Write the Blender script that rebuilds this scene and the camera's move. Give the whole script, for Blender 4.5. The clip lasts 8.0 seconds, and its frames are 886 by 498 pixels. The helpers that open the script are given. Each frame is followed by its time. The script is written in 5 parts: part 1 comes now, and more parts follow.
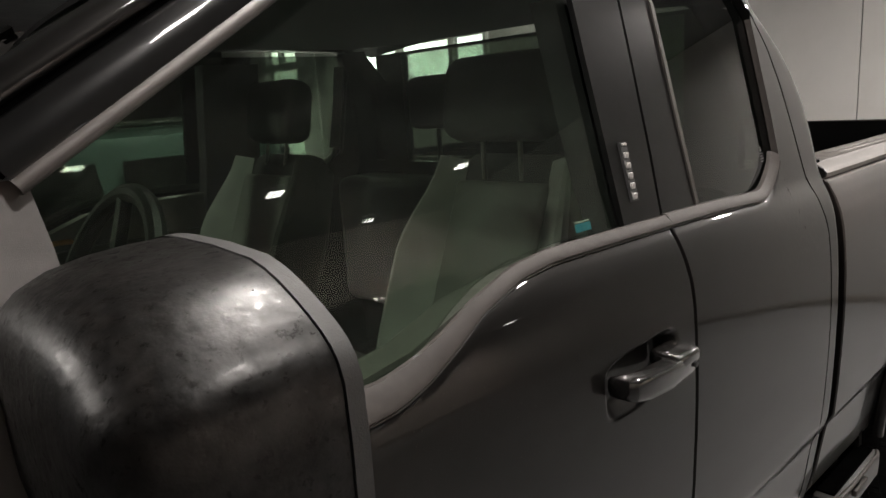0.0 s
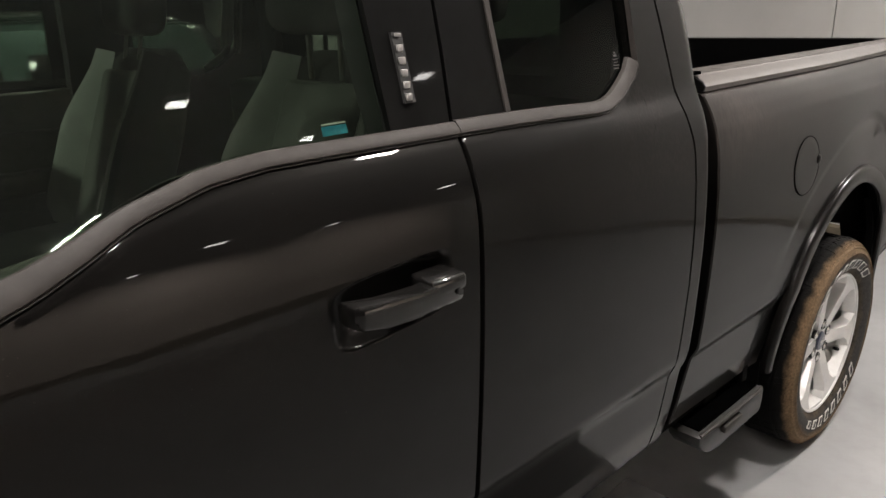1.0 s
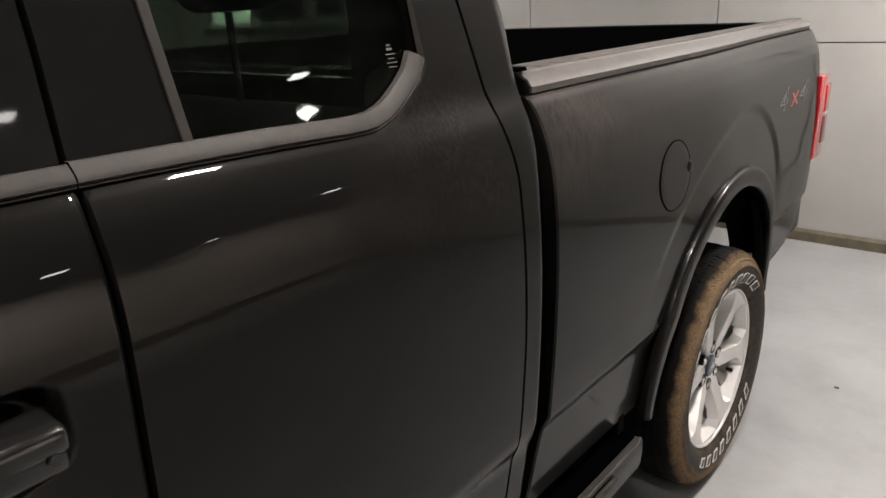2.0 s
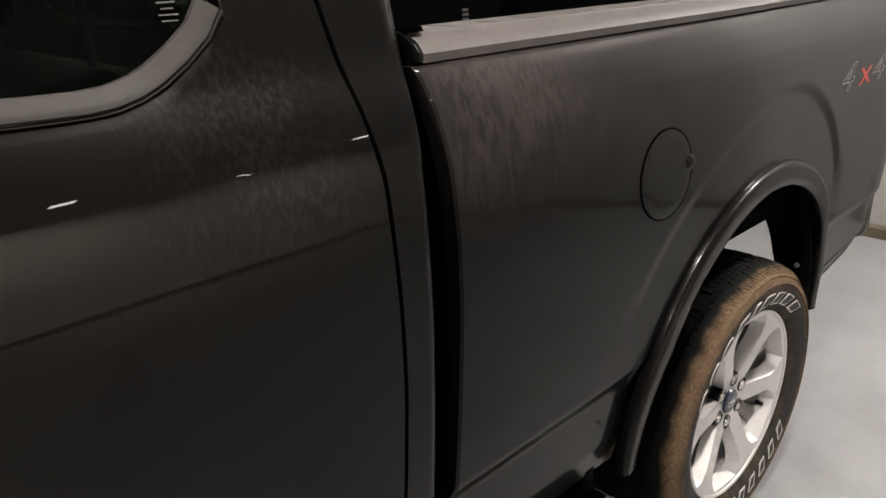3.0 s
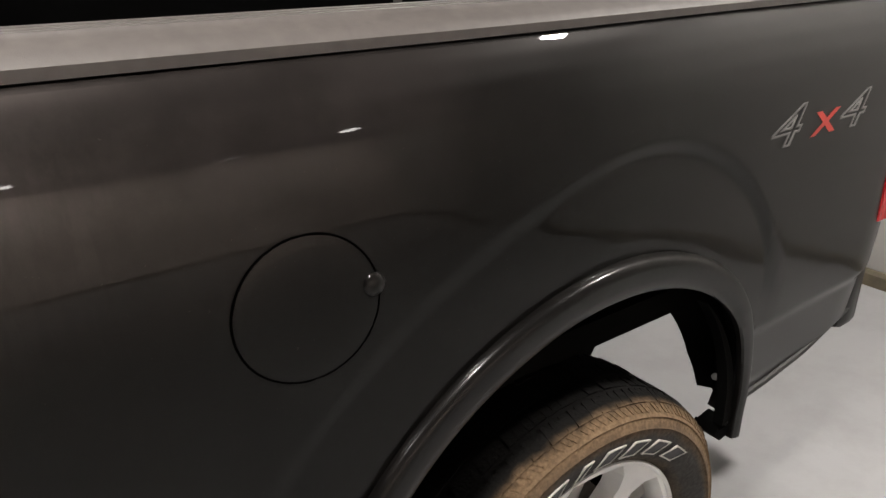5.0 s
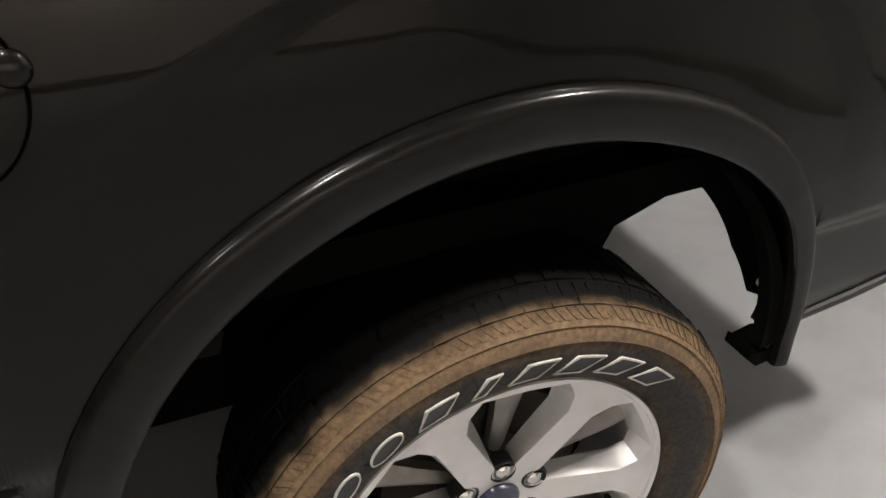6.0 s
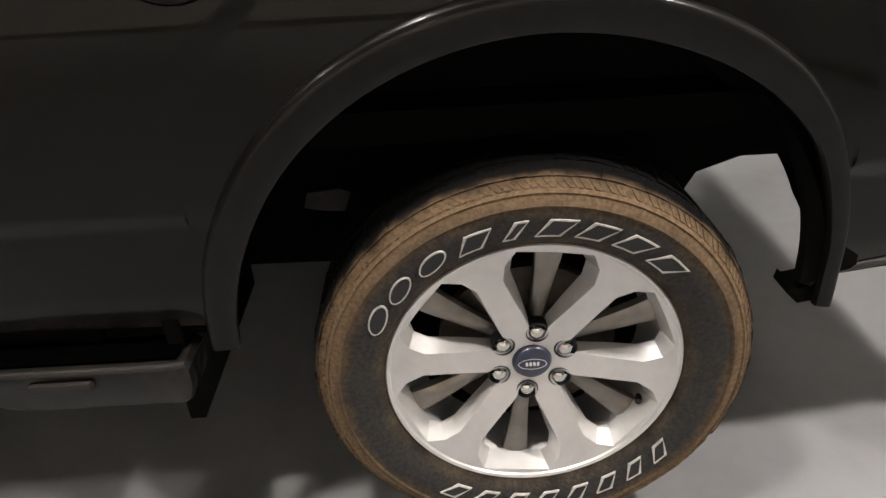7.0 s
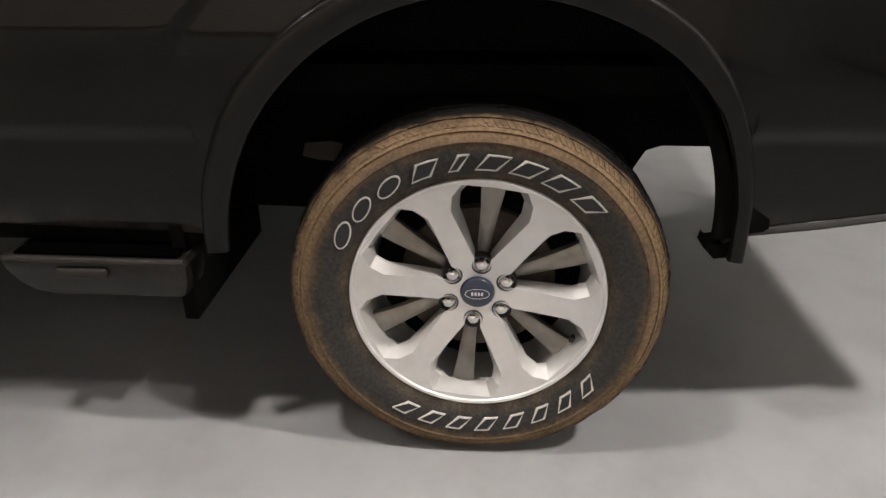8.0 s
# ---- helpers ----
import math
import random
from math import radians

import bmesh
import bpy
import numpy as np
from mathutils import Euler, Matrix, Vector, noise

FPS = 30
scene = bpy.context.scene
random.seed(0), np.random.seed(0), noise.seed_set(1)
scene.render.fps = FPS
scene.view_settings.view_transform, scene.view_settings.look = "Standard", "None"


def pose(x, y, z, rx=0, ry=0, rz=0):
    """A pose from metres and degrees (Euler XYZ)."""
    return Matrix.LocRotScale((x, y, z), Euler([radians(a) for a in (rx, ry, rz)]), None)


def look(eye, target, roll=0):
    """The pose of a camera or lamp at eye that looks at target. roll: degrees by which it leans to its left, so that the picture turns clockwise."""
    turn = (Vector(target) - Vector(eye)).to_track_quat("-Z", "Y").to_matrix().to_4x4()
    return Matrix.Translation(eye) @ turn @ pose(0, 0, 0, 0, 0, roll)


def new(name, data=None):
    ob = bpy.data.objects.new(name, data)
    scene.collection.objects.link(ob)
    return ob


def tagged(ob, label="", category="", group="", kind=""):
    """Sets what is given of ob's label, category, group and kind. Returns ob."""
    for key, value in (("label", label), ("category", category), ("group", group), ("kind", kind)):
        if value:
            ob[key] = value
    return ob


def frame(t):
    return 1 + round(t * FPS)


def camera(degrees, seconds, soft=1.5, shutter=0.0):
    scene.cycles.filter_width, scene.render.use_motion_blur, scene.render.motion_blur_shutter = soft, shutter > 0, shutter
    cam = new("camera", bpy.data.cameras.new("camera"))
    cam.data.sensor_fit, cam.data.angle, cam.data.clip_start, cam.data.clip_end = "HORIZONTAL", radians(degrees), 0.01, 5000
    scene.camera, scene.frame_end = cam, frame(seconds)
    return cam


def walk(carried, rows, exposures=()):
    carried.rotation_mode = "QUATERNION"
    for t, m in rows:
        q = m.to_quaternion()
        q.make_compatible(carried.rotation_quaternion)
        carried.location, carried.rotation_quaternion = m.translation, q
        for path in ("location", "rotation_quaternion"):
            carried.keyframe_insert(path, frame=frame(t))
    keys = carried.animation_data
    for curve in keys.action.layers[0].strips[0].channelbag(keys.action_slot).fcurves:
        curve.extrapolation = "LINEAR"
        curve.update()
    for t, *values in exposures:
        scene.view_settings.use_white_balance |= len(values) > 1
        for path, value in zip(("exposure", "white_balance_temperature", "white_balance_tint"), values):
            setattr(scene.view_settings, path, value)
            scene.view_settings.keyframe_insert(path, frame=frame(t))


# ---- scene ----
cam = camera(65.1, 8.0)

PATH = [
    (0, (-3.044, -0.598, 1.701), (-1.721, 0.842, 1.281), -3.9),
    (0.5, (-2.882, -0.685, 1.65), (-1.641, 0.812, 1.185), -4.6),
    (1, (-2.645, -0.773, 1.631), (-1.378, 0.634, 0.985), -2.0),
    (1.5, (-2.379, -0.711, 1.589), (-0.964, 0.545, 0.942), -2.2),
    (1.7, (-2.275, -0.671, 1.596), (-0.835, 0.555, 0.943), -3.2),
    (2.8, (-1.741, -0.683, 1.548), (-0.502, 0.708, 0.821), -2.9),
    (3, (-1.653, -0.669, 1.537), (-0.423, 0.727, 0.803), -3.0),
    (3.5, (-1.423, -0.572, 1.569), (-0.119, 0.812, 0.947), -3.6),
    (4, (-1.23, -0.529, 1.562), (0.001, 0.916, 0.93), -5.2),
    (4.5, (-0.993, -0.623, 1.536), (0.093, 0.908, 0.845), -2.1),
    (4.7, (-0.905, -0.667, 1.531), (0.164, 0.869, 0.827), -1.7),
    (5.8, (-0.367, -0.564, 1.394), (0.435, 0.906, 0.299), -3.3),
    (6, (-0.29, -0.587, 1.329), (0.268, 0.987, 0.228), -3.1),
    (6.2, (-0.240, -0.59, 1.318), (0.046, 1.02, 0.119), -2.2),
    (6.5, (-0.176, -0.735, 1.288), (-0.032, 0.969, 0.238), -2.3),
    (7, (-0.169, -0.978, 1.243), (-0.146, 0.753, 0.241), -3.1),
    (7.5, (-0.107, -1.187, 1.201), (-0.293, 0.611, 0.345), -2.0),
    (8, (0.01, -1.268, 1.145), (-0.105, 0.524, 0.263), -0.3),
]
walk(cam, [(t, look(eye, target, roll)) for t, eye, target, roll in PATH])

# ---- world and light ----
world = bpy.data.worlds.new("world")
world.use_nodes = True
world.node_tree.nodes["Background"].inputs[0].default_value = (0.02, 0.02, 0.022, 1)
world.node_tree.nodes["Background"].inputs[1].default_value = 0.3
scene.world = world
scene.view_settings.exposure = 0.0
CEIL = 3.0
# place and watts of the lamps; the last set has narrow beams filling the near wall
# lamps at y 3 and beyond are unseen, added fill for cabin, cars and walls
LAMPS = [(1.75, -0.65, 84), (-0.85, -0.48, 37), (-2.5, -0.65, 16), (-2.3, 0.25, 32), (2.1, 7.0, 32), (1.7, 9.2, 42), (-5.2, 3.0, 175), (-1.0, 3.2, 38), (1.9, 3.4, 20)]
# fittings follow glints; their beams are added to brighten the near wall
WALL_FILL_LAMPS = [(-5.2, -3.7, 36), (-2.95, -3.7, 46), (-0.68, -3.7, 68), (1.6, -3.7, 42)]
FAR_LAMPS = [(-4.5, 6.5), (-2.0, 6.5), (-1.05, -5.0), (1.05, -5.0)]




# ---- small builders ----
def mat(name, col, rough=0.5, metal=0.0, coat=0.0, coat_rough=0.05, noise_scale=0, noise_amt=0.0, dirt=None, dirt_amt=0.0,
        dirt_scale=6, bump=0.0, bump_scale=200, rough_var=0.0, spec=0.5):
    """A principled material with two scales of variation, optional dirt of another colour and fine relief."""
    m = bpy.data.materials.new(name)
    m.use_nodes = True
    nt = m.node_tree
    b = nt.nodes["Principled BSDF"]
    b.inputs["Base Color"].default_value = (*col, 1)
    b.inputs["Roughness"].default_value = rough
    b.inputs["Metallic"].default_value = metal
    b.inputs["Coat Weight"].default_value = coat
    b.inputs["Coat Roughness"].default_value = coat_rough
    b.inputs["Specular IOR Level"].default_value = spec
    tc = nt.nodes.new("ShaderNodeTexCoord")
    last = None
    if noise_amt:
        n1 = nt.nodes.new("ShaderNodeTexNoise")
        n1.inputs["Scale"].default_value, n1.inputs["Detail"].default_value = noise_scale, 8
        nt.links.new(tc.outputs["Object"], n1.inputs["Vector"])
        mr = nt.nodes.new("ShaderNodeMapRange")
        mr.inputs[1].default_value, mr.inputs[2].default_value = 0.3, 0.7
        mr.inputs[3].default_value, mr.inputs[4].default_value = 1 - noise_amt, 1 + noise_amt
        nt.links.new(n1.outputs["Fac"], mr.inputs[0])
        mx = nt.nodes.new("ShaderNodeVectorMath")
        mx.operation = "SCALE"
        mx.inputs[0].default_value = col
        nt.links.new(mr.outputs[0], mx.inputs["Scale"])
        last = mx.outputs[0]
        nt.links.new(last, b.inputs["Base Color"])
        if rough_var:
            rr = nt.nodes.new("ShaderNodeMapRange")
            rr.inputs[1].default_value, rr.inputs[2].default_value = 0.3, 0.7
            rr.inputs[3].default_value, rr.inputs[4].default_value = max(0, rough - rough_var), min(1, rough + rough_var)
            nt.links.new(n1.outputs["Fac"], rr.inputs[0])
            nt.links.new(rr.outputs[0], b.inputs["Roughness"])
    if dirt:
        n2 = nt.nodes.new("ShaderNodeTexNoise")
        n2.inputs["Scale"].default_value, n2.inputs["Detail"].default_value = dirt_scale, 10
        n2.inputs["Roughness"].default_value = 0.65
        nt.links.new(tc.outputs["Object"], n2.inputs["Vector"])
        r2 = nt.nodes.new("ShaderNodeMapRange")
        r2.inputs[1].default_value, r2.inputs[2].default_value = 0.45, 0.75
        r2.inputs[3].default_value, r2.inputs[4].default_value = 0, dirt_amt
        nt.links.new(n2.outputs["Fac"], r2.inputs[0])
        mix = nt.nodes.new("ShaderNodeMix")
        mix.data_type = "RGBA"
        mix.inputs["A"].default_value = (*col, 1)
        mix.inputs["B"].default_value = (*dirt, 1)
        if last:
            nt.links.new(last, mix.inputs["A"])
        nt.links.new(r2.outputs[0], mix.inputs["Factor"])
        nt.links.new(mix.outputs["Result"], b.inputs["Base Color"])
    if bump:
        n3 = nt.nodes.new("ShaderNodeTexNoise")
        n3.inputs["Scale"].default_value, n3.inputs["Detail"].default_value = bump_scale, 3
        nt.links.new(tc.outputs["Object"], n3.inputs["Vector"])
        bp = nt.nodes.new("ShaderNodeBump")
        bp.inputs["Strength"].default_value, bp.inputs["Distance"].default_value = bump, 0.002
        nt.links.new(n3.outputs["Fac"], bp.inputs["Height"])
        nt.links.new(bp.outputs[0], b.inputs["Normal"])
    return m


def glass(name, tint, rough=0.0, veil=0.0):
    m = bpy.data.materials.new(name)
    m.use_nodes = True
    nt = m.node_tree
    nt.nodes.remove(nt.nodes["Principled BSDF"])
    out = nt.nodes["Material Output"]
    tr, gl, lw, mx = (nt.nodes.new("ShaderNode" + s) for s in ("BsdfTransparent", "BsdfGlossy", "LayerWeight", "MixShader"))
    tr.inputs[0].default_value = (*tint, 1)
    gl.inputs["Roughness"].default_value = rough
    p5, ma = nt.nodes.new("ShaderNodeMath"), nt.nodes.new("ShaderNodeMath")
    p5.operation, ma.operation = "POWER", "MULTIPLY_ADD"
    p5.inputs[1].default_value, ma.inputs[1].default_value, ma.inputs[2].default_value = 4.0, 0.9, 0.035
    nt.links.new(lw.outputs["Facing"], p5.inputs[0])
    nt.links.new(p5.outputs[0], ma.inputs[0])
    nt.links.new(ma.outputs[0], mx.inputs[0])
    nt.links.new(tr.outputs[0], mx.inputs[1])
    nt.links.new(gl.outputs[0], mx.inputs[2])
    # a thin pale green diffuse veil over the pane
    df, mv, nz, mr = (nt.nodes.new("ShaderNode" + s) for s in ("BsdfDiffuse", "MixShader", "TexNoise", "MapRange"))
    df.inputs[0].default_value = (0.55, 0.60, 0.55, 1)
    nz.inputs["Scale"].default_value, nz.inputs["Detail"].default_value = 5, 8
    mr.inputs[1].default_value, mr.inputs[2].default_value = 0.3, 0.75
    mr.inputs[3].default_value, mr.inputs[4].default_value = veil * 0.4, veil * 1.6
    nt.links.new(nz.outputs["Fac"], mr.inputs[0])
    nt.links.new(mr.outputs[0], mv.inputs[0])
    nt.links.new(mx.outputs[0], mv.inputs[1])
    nt.links.new(df.outputs[0], mv.inputs[2])
    nt.links.new(mv.outputs[0], out.inputs[0])
    return m


def emit(name, col, strength):
    m = bpy.data.materials.new(name)
    m.use_nodes = True
    b = m.node_tree.nodes["Principled BSDF"]
    b.inputs["Base Color"].default_value = (*col, 1)
    b.inputs["Emission Color"].default_value = (*col, 1)
    b.inputs["Emission Strength"].default_value = strength
    return m


def part(name, bm, material, parent, label="", smooth=35):
    """Links a bmesh as one mesh object under a thing or a part."""
    me = bpy.data.meshes.new(name)
    bmesh.ops.recalc_face_normals(bm, faces=bm.faces)
    bm.to_mesh(me)
    bm.free()
    if smooth:
        me.polygons.foreach_set("use_smooth", [True] * len(me.polygons))
        me.set_sharp_from_angle(angle=radians(smooth))
    me.materials.append(material)
    ob = new(name, me)
    if parent:
        ob.parent = parent
    if label:
        tagged(ob, label)
    return ob


def thing(name, label, category, group="", at=(0, 0, 0), kind=""):
    ob = new(name)
    ob.location = at
    ob.empty_display_size = 0.1
    return tagged(ob, label, category, group, kind)


def box(x0, x1, y0, y1, z0, z1, bevel=0.0, seg=2, bm=None):
    b2 = bmesh.new()
    bmesh.ops.create_cube(b2, size=1)
    for v in b2.verts:
        v.co = ((x0 + x1) / 2 + v.co.x * (x1 - x0), (y0 + y1) / 2 + v.co.y * (y1 - y0), (z0 + z1) / 2 + v.co.z * (z1 - z0))
    if bevel:
        bmesh.ops.bevel(b2, geom=b2.edges[:], offset=bevel, segments=seg, affect="EDGES", profile=0.5)
    if bm is None:
        return b2
    join(bm, b2)
    return bm


def join(bm, other):
    me = bpy.data.meshes.new("tmp")
    other.to_mesh(me)
    other.free()
    bm.from_mesh(me)
    bpy.data.meshes.remove(me)
    return bm


def grid(P, close_u=False, close_v=False, bm=None):
    """A sheet of quads through an (n, m, 3) array of points."""
    bm = bm or bmesh.new()
    n, m = P.shape[:2]
    vs = [[bm.verts.new(P[i, j]) for j in range(m)] for i in range(n)]
    for i in range(n if close_u else n - 1):
        for j in range(m if close_v else m - 1):
            q = (vs[i][j], vs[(i + 1) % n][j], vs[(i + 1) % n][(j + 1) % m], vs[i][(j + 1) % m])
            if len(set(q)) == 4:
                bm.faces.new(q)
    return bm


def revolve(profile, centre=(0, 0, 0), n=96, a0=0.0, a1=360.0, bm=None):
    """Turns a list of (radius, y) round the y axis."""
    full = abs(a1 - a0) >= 359.9
    ang = np.radians(np.linspace(a0, a1, n + 1)[: n if full else n + 1])
    pr = np.array(profile, float)
    P = np.zeros((len(ang), len(pr), 3))
    P[:, :, 0] = np.cos(ang)[:, None] * pr[None, :, 0] + centre[0]
    P[:, :, 1] = pr[None, :, 1] + centre[1]
    P[:, :, 2] = np.sin(ang)[:, None] * pr[None, :, 0] + centre[2]
    return grid(P, close_u=full, bm=bm)


def tube(points, r, n=12, bm=None, caps=True):
    """A round bar through points; r is one radius or one for each point."""
    bm = bm or bmesh.new()
    pts = [Vector(p) for p in points]
    rs = r if isinstance(r, (list, tuple)) else [r] * len(pts)
    rings, side = [], None
    for i, p in enumerate(pts):
        d = (pts[min(i + 1, len(pts) - 1)] - pts[max(i - 1, 0)]).normalized()
        side = (side or (Vector((0, 0, 1)) if abs(d.z) < 0.9 else Vector((1, 0, 0))))
        u = d.cross(side).normalized()
        w = d.cross(u).normalized()
        rings.append([bm.verts.new(p + rs[i] * (math.cos(a) * u + math.sin(a) * w)) for a in np.linspace(0, 2 * math.pi, n, endpoint=False)])
    for a, b in zip(rings, rings[1:]):
        for k in range(n):
            bm.faces.new((a[k], a[(k + 1) % n], b[(k + 1) % n], b[k]))
    if caps:
        bm.faces.new(rings[0])
        bm.faces.new(rings[-1])
    return bm


def prism(outline, axis, lo, hi, bevel=0.0, bm=None):
    """An outline of 2D points drawn out along an axis from lo to hi."""
    b2 = bmesh.new()
    put = {"x": lambda p, h: (h, p[0], p[1]), "y": lambda p, h: (p[0], h, p[1]), "z": lambda p, h: (p[0], p[1], h)}[axis]
    a = [b2.verts.new(put(p, lo)) for p in outline]
    b = [b2.verts.new(put(p, hi)) for p in outline]
    n = len(a)
    f1, f2 = b2.faces.new(a), b2.faces.new(b[::-1])
    for i in range(n):
        b2.faces.new((a[i], b[i], b[(i + 1) % n], a[(i + 1) % n]))
    if bevel:
        bmesh.ops.bevel(b2, geom=list({e for f in (f1, f2) for e in f.edges}), offset=bevel, segments=2, affect="EDGES", profile=0.5)
    if bm is None:
        return b2
    return join(bm, b2)


def curve(points, xs):
    """Smoothed interpolation through (x, value) points."""
    p = np.array(points, float)
    fine = np.linspace(p[0, 0], p[-1, 0], 600)
    val = np.interp(fine, p[:, 0], p[:, 1])
    k = np.hanning(23)
    val = np.convolve(np.pad(val, 11, mode="edge"), k / k.sum(), mode="valid")
    return np.interp(xs, fine, val)


# ---- materials ----
PAINT = mat("grey_metallic_paint", (0.0070, 0.0066, 0.0062), 0.45, 0.6, 0.46, 0.03, noise_scale=900, noise_amt=0.12, spec=0.03)


def dust_paint(m):
    """Dried dust on the paint: rain streaks below the bed rail, a mottled patch behind the rear window, a thin film
    elsewhere. The bed shoulder's paler band also carries the tan wall's reflection.
    """
    nt = m.node_tree
    b = nt.nodes["Principled BSDF"]
    b.inputs["Coat IOR"].default_value = 1.5
    N = lambda kind: nt.nodes.new("ShaderNode" + kind)
    geo = N("TexCoord")

    def noise_of(scale, detail, stretch=(1, 1, 1)):
        mp, nz = N("Mapping"), N("TexNoise")
        mp.inputs["Scale"].default_value = stretch
        nz.inputs["Scale"].default_value, nz.inputs["Detail"].default_value, nz.inputs["Roughness"].default_value = scale, detail, 0.6
        nt.links.new(geo.outputs["Object"], mp.inputs[0])
        nt.links.new(mp.outputs[0], nz.inputs["Vector"])
        return nz.outputs["Fac"]

    def ramp(sock, a, c, lo=0.0, hi=1.0):
        r = N("MapRange")
        r.interpolation_type = "SMOOTHSTEP"
        for k, v in zip((1, 2, 3, 4), (a, c, lo, hi)):
            r.inputs[k].default_value = v
        nt.links.new(sock, r.inputs[0])
        return r.outputs[0]

    def mul(*socks):
        out = socks[0]
        for s2 in socks[1:]:
            k = N("Math")
            k.operation = "MULTIPLY"
            nt.links.new(out, k.inputs[0])
            nt.links.new(s2, k.inputs[1])
            out = k.outputs[0]
        return out

    def add(a, c):
        k = N("Math")
        k.use_clamp = True
        nt.links.new(a, k.inputs[0])
        nt.links.new(c, k.inputs[1])
        return k.outputs[0]

    sep = N("SeparateXYZ")
    nt.links.new(geo.outputs["Object"], sep.inputs[0])
    X, Z = sep.outputs[0], sep.outputs[2]
    streaks = mul(ramp(noise_of(95, 6, (1, 1, 0.05)), 0.40, 0.58, 0.0, 0.11), ramp(noise_of(9, 6), 0.30, 0.6, 0.3, 1.0), ramp(X, -1.06, -1.0), ramp(X, -0.62, -0.85), ramp(Z, 1.15, 1.33))
    patch = mul(ramp(noise_of(170, 10, (1, 1, 0.35)), 0.42, 0.64, 0.01, 0.095), ramp(noise_of(6, 5), 0.35, 0.62, 0.25, 1.0), ramp(X, -1.52, -1.28), ramp(X, -1.12, -1.24), ramp(Z, 1.16, 1.30), ramp(Z, 1.60, 1.42))
    film = ramp(noise_of(2.4, 8), 0.40, 0.75, 0.0, 0.02)
    # bed shoulder: dust plus the tan wall's reflection painted in as paler colour
    shoulder = mul(ramp(noise_of(7, 9), 0.3, 0.75, 0.10, 0.24), ramp(Z, 1.14, 1.38), ramp(X, -1.07, -1.03), ramp(X, 0.0, -0.75, 0.0, 1.0))
    low = mul(ramp(noise_of(12, 8), 0.4, 0.7, 0.04, 0.3), ramp(Z, 0.62, 0.50))
    specks = ramp(noise_of(160, 2), 0.72, 0.78, 0.0, 0.10)
    dust = add(add(add(streaks, patch), add(film, low)), add(specks, shoulder))
    mix = N("Mix")
    mix.data_type = "RGBA"
    mix.inputs["B"].default_value = (0.152, 0.129, 0.122, 1)
    src = b.inputs["Base Color"].links[0].from_socket
    nt.links.new(src, mix.inputs["A"])
    nt.links.new(dust, mix.inputs["Factor"])
    nt.links.new(mix.outputs["Result"], b.inputs["Base Color"])
    nt.links.new(ramp(dust, 0.0, 0.35, 0.6, 0.1), b.inputs["Metallic"])
    nt.links.new(ramp(dust, 0.03, 0.4, 0.015, 0.04), b.inputs["Coat Roughness"])


dust_paint(PAINT)
SAILGREY = mat("weathered_grey_sail", (0.048, 0.042, 0.039), 0.5, noise_scale=60, noise_amt=0.15, bump=0.15, bump_scale=900)
TRIM = mat("weathered_black_trim", (0.030, 0.0262, 0.0242), 0.5, spec=0.22, noise_scale=60, noise_amt=0.15, bump=0.15, bump_scale=900)
RAILCAP = mat("dusty_tan_rail_cap", (0.090, 0.081, 0.0756), 0.55, noise_scale=60, noise_amt=0.12, dirt=(0.15, 0.135, 0.125), dirt_amt=0.3, dirt_scale=25, bump=0.15, bump_scale=900)
FLARE = mat("dull_black_flare", (0.0050, 0.0046, 0.0043), 0.40, 0.0, 0.34, 0.17, spec=0.08, noise_scale=40, noise_amt=0.25, dirt=(0.04, 0.035, 0.031), dirt_amt=0.08, dirt_scale=30)
STEPMAT = mat("dusty_step_plastic", (0.009, 0.0082, 0.0075), 0.45, 0.0, 0.2, 0.25, spec=0.3, noise_scale=40, noise_amt=0.25, dirt=(0.08, 0.07, 0.06), dirt_amt=0.2, dirt_scale=30)
HANDLE = mat("dark_satin_handle", (0.016, 0.015, 0.0145), 0.25, 0.6, 0.8, 0.03, noise_scale=80, noise_amt=0.1)
GLOSSBLACK = mat("gloss_black_pillar", (0.005, 0.005, 0.005), 0.3, 0, 0.42, 0.03, spec=0.1, noise_scale=30, noise_amt=0.2)
BLACKPLASTIC = mat("black_plastic", (0.016, 0.016, 0.016), 0.6, noise_scale=80, noise_amt=0.25, bump=0.2, bump_scale=700)
MIRRORCAP = mat("dusty_black_mirror_cap", (0.004, 0.0036, 0.0033), 0.42, 0, 0.55, 0.33, spec=0.05, noise_scale=90, noise_amt=0.4,
                dirt=(0.06, 0.05, 0.043), dirt_amt=0.08, dirt_scale=45, bump=0.9, bump_scale=75)


